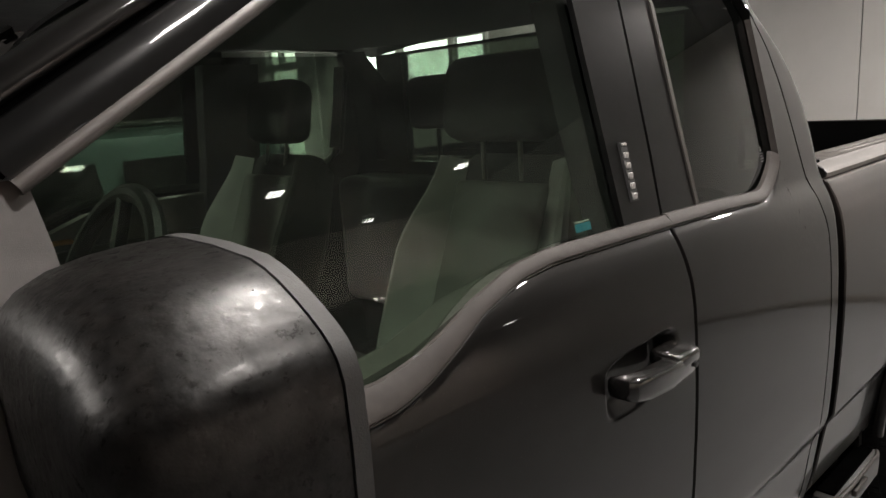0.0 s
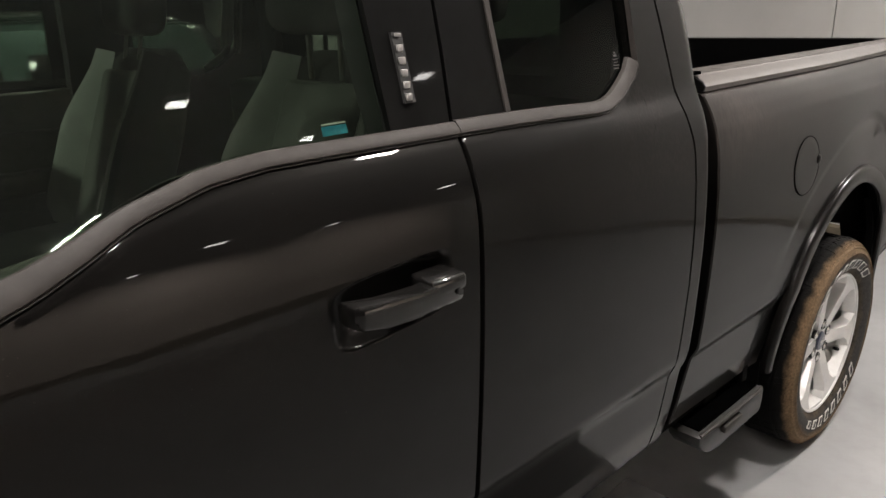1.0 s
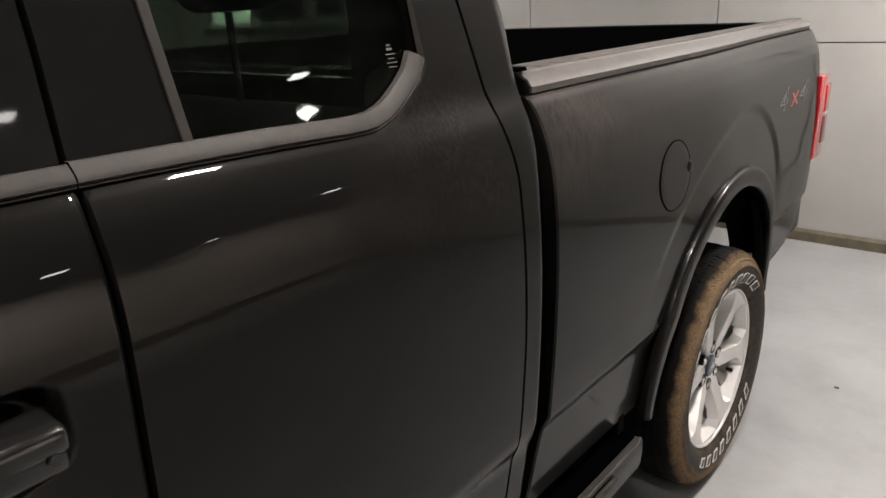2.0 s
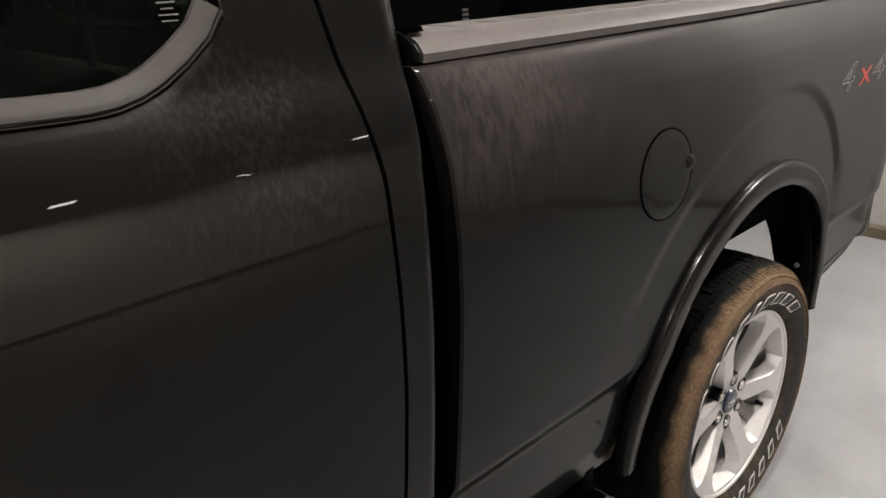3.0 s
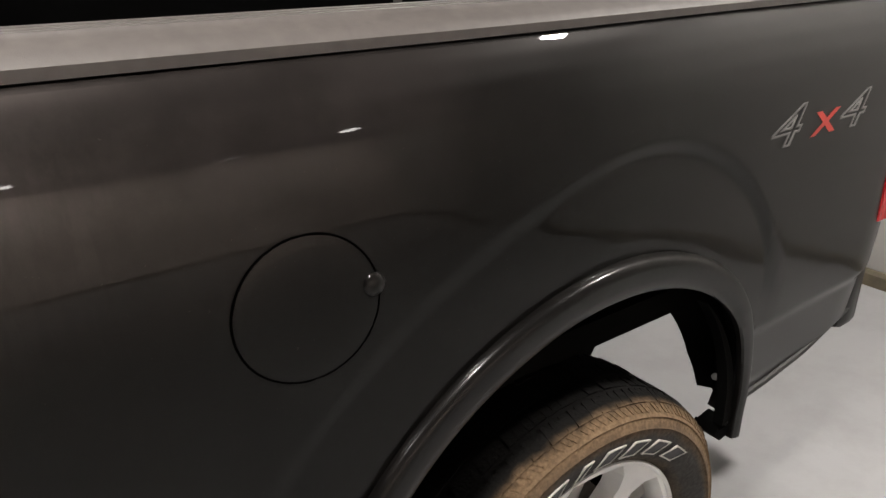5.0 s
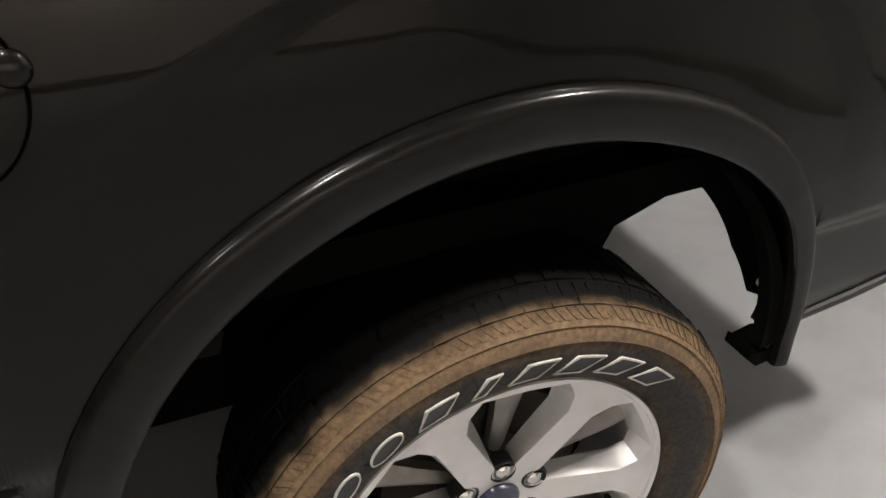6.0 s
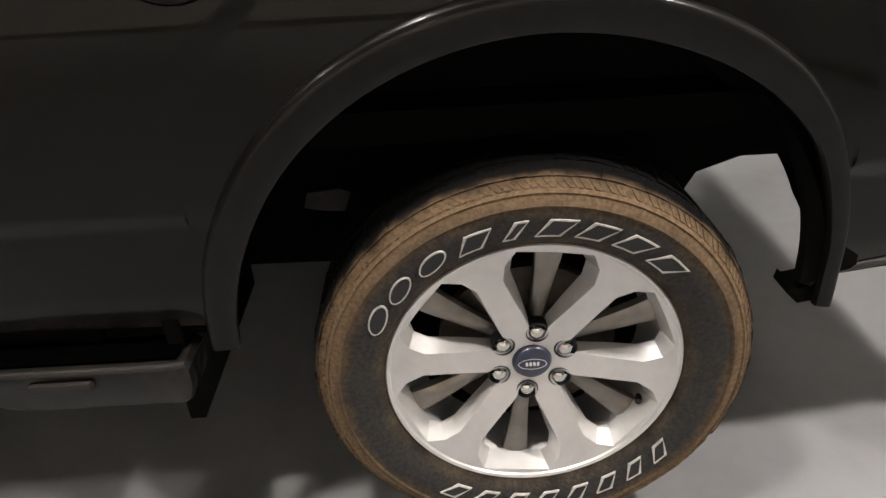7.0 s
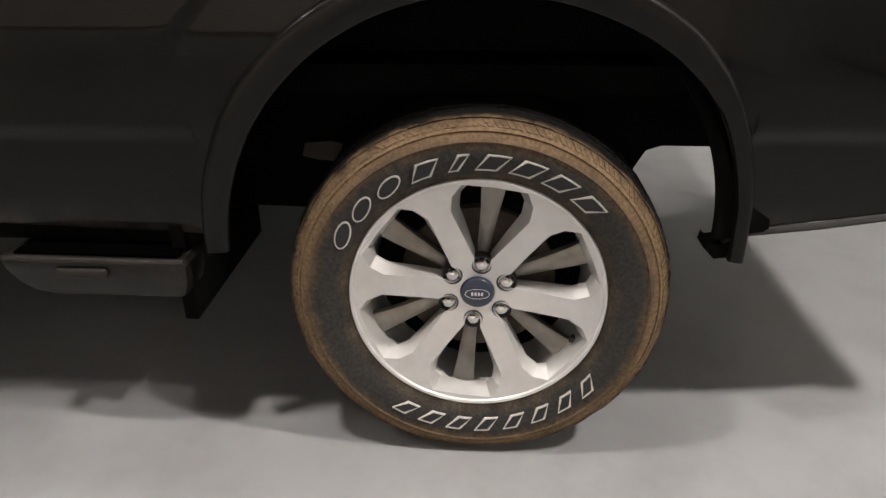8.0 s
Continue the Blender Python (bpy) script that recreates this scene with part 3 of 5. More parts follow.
BELT_F = [(-3.05, 1.332), (-2.75, 1.332), (-2.64, 1.332), (-2.565, 1.339), (-2.51, 1.355), (-2.45, 1.380), (-2.39, 1.407), (-2.29, 1.431), (-2.20, 1.439), (-2.0, 1.437), (-1.855, 1.435)]
BELT_R = [(-1.850, 1.435), (-1.72, 1.433), (-1.5, 1.426), (-1.43, 1.427), (-1.375, 1.443), (-1.315, 1.483), (-1.293, 1.507)]
belt_f = lambda x: curve(BELT_F, x)
GAP_B = [(0.5, -1.90), (0.9, -1.883), (1.18, -1.867), (1.3, -1.858), (1.39, -1.854), (1.44, -1.851), (1.57, -1.843), (1.77, -1.838), (1.9, -1.835)]
REAR_E = [(0.5, -1.20), (0.79, -1.172), (0.99, -1.155), (1.13, -1.150), (1.3, -1.150), (1.37, -1.158), (1.44, -1.165), (1.51, -1.175), (1.59, -1.187), (1.68, -1.205), (1.77, -1.235), (1.9, -1.32)]
CAB_E = [(0.5, -1.112), (0.75, -1.090), (1.1, -1.071), (1.31, -1.064), (1.40, -1.052), (1.45, -1.043), (1.55, -1.042), (1.63, -1.052), (1.70, -1.09), (1.77, -1.14), (1.85, -1.23), (1.9, -1.29)]
BED_F = [(0.5, -1.10), (0.6, -1.095), (0.75, -1.064), (0.86, -1.056), (1.07, -1.040), (1.18, -1.035), (1.29, -1.036), (1.37, -1.043), (1.43, -1.052)]


def recess(x, z):
    """The hollow pressed into the door skin behind the handle."""
    d = (((np.abs(x + 2.045)) / 0.122) ** 5 + (np.abs(z - 1.221 - 0.06 * (x + 2.045)) / 0.052) ** 5) ** (1 / 5)
    return 0.032 * (1 - step(0.66, 1.0, d))


R_ARCH, R_REAR = 0.560, 0.520
arch_x = np.r_[-1.04, -1.036, np.linspace(-1.02, -R_ARCH - 0.012, 14), -R_ARCH * np.cos(np.radians(np.linspace(0.4, 90, 30))), R_REAR * np.sin(np.radians(np.linspace(2, 89.8, 30))), np.linspace(R_REAR + 0.012, 1.12, 22), 1.125]


def bed_bottom(x):
    x = np.asarray(x, float)
    a = 0.5 + np.where(x < 0, np.sqrt(np.clip(R_ARCH**2 - x**2, 0, None)), R_ARCH * np.clip(1 - np.abs(x / R_REAR) ** 2.5, 0, None) ** 0.4)
    sill = np.interp(x, [-1.05, -0.6, -0.5, 0.5, 0.79, 1.15], [0.538, 0.522, 0.51, 0.535, 0.578, 0.63])
    return np.where((x > -R_ARCH) & (x < R_REAR), np.maximum(a, sill), sill)


def build_side(right):
    """Doors, cab corner and bed side of one flank. The far one is plain."""
    us = np.unique(np.r_[np.linspace(0, 1, 100), np.linspace(0.69, 0.98, 120)])
    vs = np.unique(np.r_[np.linspace(0, 1, 50), np.linspace(0.69, 0.86, 60)])
    fd = part("front_door", skin(con(0.50), belt_f, con(-2.98), lin(GAP_B), 0, 0, us=us, vs=vs, right=right, extra=None if right else recess), PAINT, truck)
    rl = lambda z: np.interp(z, *np.array(GAP_B).T) + 0.0055
    b2 = skin(con(0.505), lambda x: np.interp(x, *np.array(BELT_R).T), rl, con(-1.293), 60, 60, right=right, open_r=True)
    join(b2, skin(con(0.505), con(1.91), con(-1.293), lin(REAR_E), 16, 70, right=right, open_l=True))
    part("rear_door", b2, PAINT, truck)
    part("cab_corner", skin(con(0.50), con(1.91), lambda z: np.interp(z, *np.array(REAR_E).T) + 0.006, lin(CAB_E), 10, 50, right=right, depth=0.12,
                            extra=lambda x, z: 0.03 * step(-0.03, 0.0, x - np.interp(z, *np.array(CAB_E).T)) ** 2), PAINT, truck)
    u = (arch_x - arch_x[0]) / (arch_x[-1] - arch_x[0])
    bx = lambda U, z: (ax := arch_x[0] + (arch_x[-1] - arch_x[0]) * U) + (np.interp(z, *np.array(BED_F).T) - arch_x[0]) * np.clip((-0.62 - ax) / (-0.62 - arch_x[0]), 0, 1)
    part("bed_side", skin(bed_bottom, con(1.425), con(-1.0), con(1.125), 0, 170, us=u, right=right, depth=0.03, xs=bx), PAINT, truck)
    return fd


fdoor = build_side(False)
build_side(True)


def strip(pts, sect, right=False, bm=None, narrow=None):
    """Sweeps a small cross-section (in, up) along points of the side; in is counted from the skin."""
    P = np.zeros((len(pts), len(sect), 3))
    for i, (x, z) in enumerate(pts):
        j, k = max(i - 1, 0), min(i + 1, len(pts) - 1)
        tx, tz = pts[k][0] - pts[j][0], pts[k][1] - pts[j][1]
        ln = math.hypot(tx, tz)
        nx, nz = -tz / ln, tx / ln
        thin = float(step(-2.64, -2.36, x)) if narrow else 0.0
        for q, (a, b) in enumerate(sect):
            if thin and q >= 9:
                a, b = a + (narrow[q - 9][0] - a) * thin, b + (narrow[q - 9][1] - b) * thin
            X, Z = x + nx * b, z + nz * b
            P[i, q] = (X, float(side_y(x, z)) + a, Z)
    if right:
        P[..., 1] = WIDE - P[..., 1]
    b2 = grid(P, close_v=True, bm=bm)
    return b2


BX = np.r_[np.linspace(-2.90, -2.6, 6), np.linspace(-2.57, -2.2, 22), np.linspace(-2.1, -1.85, 6)]
TRIM_SECT = [(0.004, -0.001), (-0.001, -0.001), (-0.0026, 0.0006), (-0.001, 0.0022), (0.0004, 0.0028), (0.0004, 0.0034), (-0.003, 0.004), (-0.004, 0.0055), (-0.0015, 0.0125), (0.026, 0.036), (0.034, 0.036), (0.034, 0.0)]
RX = [(-1.848, 1.435), (-1.72, 1.433), (-1.6, 1.430), (-1.5, 1.426), (-1.46, 1.425), (-1.43, 1.427), (-1.40, 1.434), (-1.375, 1.445), (-1.345, 1.463), (-1.315, 1.486), (-1.295, 1.512)]
REAR_SECT = [(0.004, -0.001), (-0.001, -0.001), (-0.0026, 0.0006), (-0.001, 0.0022), (0.0004, 0.0028), (0.0004, 0.0034), (-0.003, 0.004), (-0.004, 0.0055), (-0.001, 0.0125), (0.012, 0.025), (0.022, 0.025), (0.022, 0.0)]
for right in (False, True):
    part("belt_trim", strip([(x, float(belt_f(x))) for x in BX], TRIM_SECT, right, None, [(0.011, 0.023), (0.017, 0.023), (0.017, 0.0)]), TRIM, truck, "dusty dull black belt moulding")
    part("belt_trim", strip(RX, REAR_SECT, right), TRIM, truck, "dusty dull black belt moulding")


def flank(outline, inset, thick, right=False, nx=14):
    """A plate on the upper side: an outline in x and z laid on the skin, inset metres behind it."""
    b2 = bmesh.new()
    a = [b2.verts.new((x, float(side_y(x, z)) + inset, z)) for x, z in outline]
    b = [b2.verts.new((x, float(side_y(x, z)) + inset + thick, z)) for x, z in outline]
    n = len(a)
    b2.faces.new(a)
    b2.faces.new(b[::-1])
    for i in range(n):
        b2.faces.new((a[i], b[i], b[(i + 1) % n], a[(i + 1) % n]))
    if right:
        for v in b2.verts:
            v.co.y = WIDE - v.co.y
    return b2


def leaf(xl, xr, z0, z1, inset, thick, right=False, nu=10, nv=12):
    """A curved plate between two slanted edges xl(z), xr(z) and heights z0(x), z1."""
    u, v = np.linspace(0, 1, nu), np.linspace(0, 1, nv)
    U, V = np.meshgrid(u, v, indexing="ij")
    z = z1 * np.ones_like(U) - 0.2
    x = U
    for _ in range(6):
        x = xl(z) + (xr(z) - xl(z)) * U
        z = z0(x) + (z1 - z0(x)) * V
    P = np.stack([x, side_y(x, z) + inset, z], -1)
    Q = np.concatenate([P, (P + np.array([0, thick, 0]))[::-1]], 0)
    if right:
        Q[..., 1] = WIDE - Q[..., 1]
    b2 = grid(Q, close_u=True)
    bmesh.ops.holes_fill(b2, edges=[e for e in b2.edges if e.is_boundary])
    return b2


A_LINE = [(1.30, -2.90), (1.64, -2.90), (1.66, -2.88), (1.75, -2.745), (1.82, -2.64), (1.88, -2.54), (1.92, -2.48)]
GLASS_R = [(1.3, -1.978), (1.45, -1.978), (1.77, -1.985), (1.9, -1.985)]
QG = [(1.4, -1.712), (1.44, -1.713), (1.61, -1.720), (1.77, -1.722), (1.9, -1.725)]
QR = [(1.4, -1.285), (1.5, -1.285), (1.6, -1.280), (1.77, -1.280), (1.9, -1.28)]
for right in (False, True):
    part("front_glass", leaf(lin(A_LINE), lin(GLASS_R), lambda x: belt_f(x) + 0.02, 1.902, 0.030, 0.005, right, 40, 20), GLASS, truck, "green tinted side window", smooth=60)
    part("rear_glass", leaf(lin(QG), lin(QR), lambda x: np.interp(x, *np.array(RX).T) + 0.006, 1.902, 0.022, 0.005, right, 30, 16), PRIVACY, truck, "dark tinted rear side window", smooth=60)
    part("pillar_cover", leaf(lin(GLASS_R), lambda z: np.interp(z, *np.array(GAP_B).T) - 0.004, lambda x: np.interp(x, *np.array(BELT_F).T) + 0.02, 1.902, 0.012, 0.012, right), GLOSSBLACK, truck, "gloss black door pillar cover")
    part("pillar_cover", leaf(lambda z: np.interp(z, *np.array(GAP_B).T) + 0.004, lin(QG), lambda x: np.interp(x, *np.array(RX).T) + 0.012, 1.902, 0.012, 0.012, right), GLOSSBLACK, truck, "gloss black door pillar cover")
    part("inner_pillar", leaf(lambda z: np.interp(z, *np.array(GLASS_R).T) + 0.03, lambda z: np.interp(z, *np.array(QG).T) - 0.02, con(0.6), 1.87, 0.07, 0.06, right), DASH, truck)
    part("glass_channel", leaf(lambda z: np.interp(z, *np.array(QG).T) - 0.004, lambda z: np.interp(z, *np.array(QG).T) + 0.008, lambda x: np.interp(x, *np.array(RX).T) + 0.014, 1.902, 0.008, 0.012, right, 3), TRIM, truck)
    part("glass_channel", leaf(lambda z: np.interp(z, *np.array(QR).T) - 0.002, lambda z: np.interp(z, *np.array(QR).T) + 0.014, con(1.50), 1.902, 0.004, 0.016, right, 3), TRIM, truck)
    # roof rail over the side windows
    part("roof_rail", strip([(x, 1.902 + 0.02 * math.sin((x + 2.6) / 1.5 * 3.14)) for x in np.linspace(-2.62, -1.2, 16)],
                            [(0.0, 0.0), (-0.004, 0.01), (0.02, 0.05), (0.06, 0.07), (0.07, 0.0)], right), PAINT, truck)
    # front pillar
    edge = [(-2.898, 1.650)] + [(x, 1.66 + (x + 2.882) * 0.611) for x in np.linspace(-2.882, -2.46, 14)]
    part("front_pillar", strip(edge, [(0.03, 0.006), (-0.003, 0.006), (-0.002, 0.020), (0.004, 0.036), (0.014, 0.047), (0.024, 0.051), (0.06, 0.051)], right), GLOSSBLACK, truck, "gloss black windscreen pillar", smooth=50)
    part("pillar_groove", strip(edge, [(0.028, 0.050), (0.034, 0.060), (0.07, 0.060), (0.07, 0.050)], right), GAPBLACK, truck)
    part("windscreen_moulding", strip(edge, [(0.06, 0.058), (0.026, 0.058), (0.022, 0.064), (0.026, 0.074), (0.04, 0.084), (0.07, 0.090), (0.09, 0.08)], right), PAINT, truck, smooth=60)
    part("window_edge_trim", strip(edge, [(0.014, -0.010), (-0.004, -0.010), (-0.009, -0.006), (-0.010, -0.001), (-0.005, 0.006), (0.002, 0.007), (0.014, 0.007)], right), SAILGREY, truck, "dull grey window edge moulding", smooth=50)
    # mirror sail
    b2 = flank([(-2.872, 1.345), (-2.878, 1.59), (-2.886, 1.655), (-2.908, 1.655), (-3.02, 1.56), (-3.04, 1.345)], 0.012, 0.03, right)
    for v in b2.verts:
        v.co.y += (1 if right else -1) * 0.18 * (1.66 - v.co.z) * (0.55 if v.co.x > -2.88 else 1.0)
    part("mirror_sail", b2, SAILGREY, truck)
    # front wing
    wing = lambda x: np.where(np.abs(np.asarray(x) + 3.683) < 0.53, 0.5 + np.sqrt(np.clip(0.53**2 - (np.asarray(x) + 3.683) ** 2, 0, None)), 0.5)
    part("front_wing", skin(wing, con(1.24), con(-4.5), con(-2.986), 90, 24, right=right), PAINT, truck)

# roof, windscreen, bonnet, cab back
def slab(P, thick):
    Q = np.concatenate([P, (P - np.array([0, 0, thick]))[::-1]], 0)
    b2 = grid(Q, close_u=True)
    bmesh.ops.holes_fill(b2, edges=[e for e in b2.edges if e.is_boundary])
    return b2


def spread(xs, ys, f):
    X, Y = np.meshgrid(xs, ys, indexing="ij")
    return np.stack([X, Y, f(X, Y)], -1)


arcz = lambda Y: 1 - ((Y - YC) / 0.83) ** 2
part("roof", slab(spread(np.linspace(-2.5, -1.18, 14), np.linspace(0.24, 1.79, 18), lambda X, Y: 1.935 + 0.05 * arcz(Y) + 0.02 * np.sin((X + 2.5) / 1.32 * 3.14) - 0.04 * step(-1.45, -1.15, X)), 0.012), PAINT, truck)
part("headliner", slab(spread(np.linspace(-2.5, -1.2, 4), np.linspace(0.26, 1.77, 4), lambda X, Y: 1.927 + 0 * X), 0.006), DASH, truck)
part("windscreen", slab(spread(np.linspace(-3.16, -2.49, 12), np.linspace(0.19, 1.84, 18), lambda X, Y: 1.527 + (X + 3.16) * 0.611 + 0.03 * arcz(Y)), 0.006), GLASS, truck, "tinted windscreen", smooth=60)
part("bonnet", slab(spread(np.linspace(-4.55, -3.03, 20), np.linspace(0.09, 1.94, 24), lambda X, Y: 1.22 + 0.08 * arcz(Y) + 0.12 * np.clip((X + 4.6) / 1.57, 0, 1)), 0.03), PAINT, truck)
part("cowl", box(-3.2, -2.95, 0.14, 1.89, 1.22, 1.50, 0.02), BLACKPLASTIC, truck)
part("grille", box(-4.62, -4.5, 0.15, 1.88, 0.55, 1.22, 0.04), BLACKPLASTIC, truck)
bm = bmesh.new()
for y0, y1, z0, z1 in ((0.12, 1.91, 0.55, 1.46), (0.24, 0.40, 1.46, 1.90), (1.63, 1.79, 1.46, 1.90), (0.40, 1.63, 1.89, 1.90)):
    box(-1.16, -1.12, y0, y1, z0, z1, bm=bm)
part("cab_back", bm, PAINT, truck, smooth=0)
part("back_glass", box(-1.145, -1.139, 0.40, 1.63, 1.46, 1.89), PRIVACY, truck, "dark tinted cab back window", smooth=0)
part("cab_floor", box(-3.0, -1.12, 0.10, 1.93, 0.52, 0.58), DASH, truck, smooth=0)

# bed
for y0, y1 in ((0.16, 0.20), (1.83, 1.87)):
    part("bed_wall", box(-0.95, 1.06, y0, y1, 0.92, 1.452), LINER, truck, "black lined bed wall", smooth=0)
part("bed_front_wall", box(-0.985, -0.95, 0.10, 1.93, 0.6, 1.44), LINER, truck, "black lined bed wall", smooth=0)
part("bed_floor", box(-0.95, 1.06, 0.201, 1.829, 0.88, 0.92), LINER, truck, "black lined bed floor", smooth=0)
for right in (False, True):
    xs = np.linspace(-1.03, 1.10, 30)
    sect = [(0.058, 1.428), (0.056, 1.440), (0.066, 1.452), (0.090, 1.460), (0.096, 1.466), (0.118, 1.466), (0.121, 1.4635), (0.128, 1.4635), (0.131, 1.466), (0.150, 1.466), (0.153, 1.4635), (0.160, 1.4635), (0.163, 1.466), (0.188, 1.466), (0.196, 1.460), (0.198, 1.448), (0.17, 1.445), (0.15, 1.428)]
    rib = lambda z, x: z + (1.466 - z) * float(step(-0.70, -0.74, x)) if z == 1.4635 else z
    xs = np.unique(np.r_[xs, -0.745, -0.72, -0.695])
    P = np.array([[(x, y + float(taper(x)) * min(1.0, (0.2 - y) / 0.13 + 0.15), rib(z, x)) for y, z in sect] for x in xs])
    if right:
        P[..., 1] = WIDE - P[..., 1]
        P[..., 2] += 0.016
    b2 = grid(P, close_v=True)
    bmesh.ops.holes_fill(b2, edges=[e for e in b2.edges if e.is_boundary])
    # the far cap takes the liner's shade-black, not the dusty tan
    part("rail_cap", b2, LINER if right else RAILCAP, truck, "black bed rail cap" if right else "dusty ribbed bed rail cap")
part("front_cap", box(-1.02, -0.935, 0.20, 1.83, 1.425, 1.462, 0.008), RAILCAP, truck)
part("tailgate", box(1.06, 1.12, 0.13, 1.90, 0.86, 1.452, 0.012), PAINT, truck)
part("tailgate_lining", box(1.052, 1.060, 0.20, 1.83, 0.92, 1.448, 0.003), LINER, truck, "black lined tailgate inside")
# carried up to the tailgate to stop light leaking under the bed
part("bumper", box(1.06, 1.17, 0.09, 1.94, 0.55, 0.87, 0.03), FLARE, truck)


# flare round the wheel opening
def arch_strip(sect, a0, a1, n, square=True):
    """A cross-section (radius, y) swept round the wheel opening, which is squarer to the rear."""
    th = np.linspace(a0, a1, n)
    P = np.zeros((n, len(sect), 3))
    for i, d in enumerate(th):
        t = math.radians(d)
        more = 0.016 * math.exp(-(((d - 45) / 24) ** 2)) if square else 0
        for j, (r, y) in enumerate(sect):
            r2 = r + more
            if square:
                end = max(0, (abs(d - 90) - 62) / 28) ** 1.5
                r2 += end * (0.0 if d < 90 else (0.556 - r) * 0.22) - 0.030 * min(1.0, max(0.0, (47 - d) / 40))
                r2 += 0.034 * (0.58 - r) / 0.07 * min(1.0, max(0.0, (46 - d) / 34)) if r < 0.575 else 0
                r2 += 0.010 * (0.58 - r) / 0.07 * math.exp(-(((d - 36) / 16) ** 2)) if r < 0.57 else 0
            tuck = 0.020 * min(1, max(0, (38 - d) / 34)) + 0.022 * min(1, max(0, (d - 150) / 28)) if square else 0
            P[i, j] = (r2 * math.cos(t), y + tuck + (float(taper(r2 * math.cos(t))) if square else 0), 0.5 + r2 * math.sin(t))
    return P


FL = [(0.574, 0.004), (0.5755, -0.006), (0.5748, -0.0125), (0.5722, -0.0182), (0.5680, -0.0220), (0.5625, -0.0240), (0.5565, -0.0245), (0.536, -0.0228), (0.518, -0.0195), (0.5125, -0.0150), (0.512, -0.004), (0.53, 0.004), (0.555, 0.006)]
for right in (False, True):
    P = arch_strip(FL, -1.5, 180.0, 92)
    if right:
        P[..., 1] = WIDE - P[..., 1]
    b2 = grid(P, close_v=True)
    bmesh.ops.holes_fill(b2, edges=[e for e in b2.edges if e.is_boundary])
    part("wheel_flare", b2, FLARE, truck, "dull black wheel arch flare")
    P = arch_strip([(0.53, 0.04), (0.60, 0.07), (0.61, 0.25), (0.61, 0.46)], 62.0, 178.0, 40)
    P1 = arch_strip([(0.514, 0.0), (0.54, 0.03), (0.59, 0.075)], 6.0, 178.0, 70)
    P2 = np.zeros((30, 5, 3))
    for i, d in enumerate(np.linspace(4.0, 66.0, 30)):
        inner = float(np.interp(d, [-6, 5, 17, 38, 66], [0.615, 0.562, 0.528, 0.505, 0.51]))
        for j, (r, y) in enumerate(((0.55, 0.065), (0.60, 0.075), (0.605, 0.10), ((inner + 0.605) / 2, 0.14), (inner, 0.175))):
            P2[i, j] = (r * math.cos(math.radians(d)), y, 0.5 + r * math.sin(math.radians(d)))
    P3 = np.zeros((16, 3, 3))
    for i, d in enumerate(np.linspace(4.0, 48.0, 16)):
        inner = float(np.interp(d, [4, 48], [0.482, 0.520]))
        for j, (r, y) in enumerate(((inner, 0.070), (inner, 0.045), (0.525, 0.050))):
            P3[i, j] = (r * math.cos(math.radians(d)), y, 0.5 + r * math.sin(math.radians(d)))
    for Q in (P, P1, P2, P3):
        if right:
            Q[..., 1] = WIDE - Q[..., 1]
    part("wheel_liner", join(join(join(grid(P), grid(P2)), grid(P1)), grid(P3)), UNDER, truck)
    # plate added ahead of the wheel to keep lamp light off the floor
    part("arch_light_block", box(-0.66, -0.63, *((0.04, 0.52) if not right else (1.51, 1.99)), 0.31, 1.0), UNDER, truck, smooth=0)
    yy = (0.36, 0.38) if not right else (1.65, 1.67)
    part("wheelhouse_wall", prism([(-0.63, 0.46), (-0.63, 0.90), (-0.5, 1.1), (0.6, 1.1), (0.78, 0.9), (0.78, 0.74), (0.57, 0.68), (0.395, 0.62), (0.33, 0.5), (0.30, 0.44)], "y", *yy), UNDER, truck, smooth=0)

# ---- wheel ----
HZ = 0.400
TYRE_P = [(0.262, 0.03), (0.268, 0.012), (0.276, 0.002), (0.290, -0.008), (0.312, -0.016), (0.335, -0.020), (0.352, -0.020), (0.355, -0.023), (0.359, -0.019), (0.372, -0.014), (0.375, -0.016), (0.379, -0.010),
          (0.392, 0.002), (0.400, 0.014), (0.403, 0.030), (0.404, 0.06), (0.404, 0.115), (0.403, 0.17), (0.400, 0.20), (0.394, 0.214), (0.386, 0.227), (0.35, 0.249), (0.30, 0.24), (0.262, 0.20)]


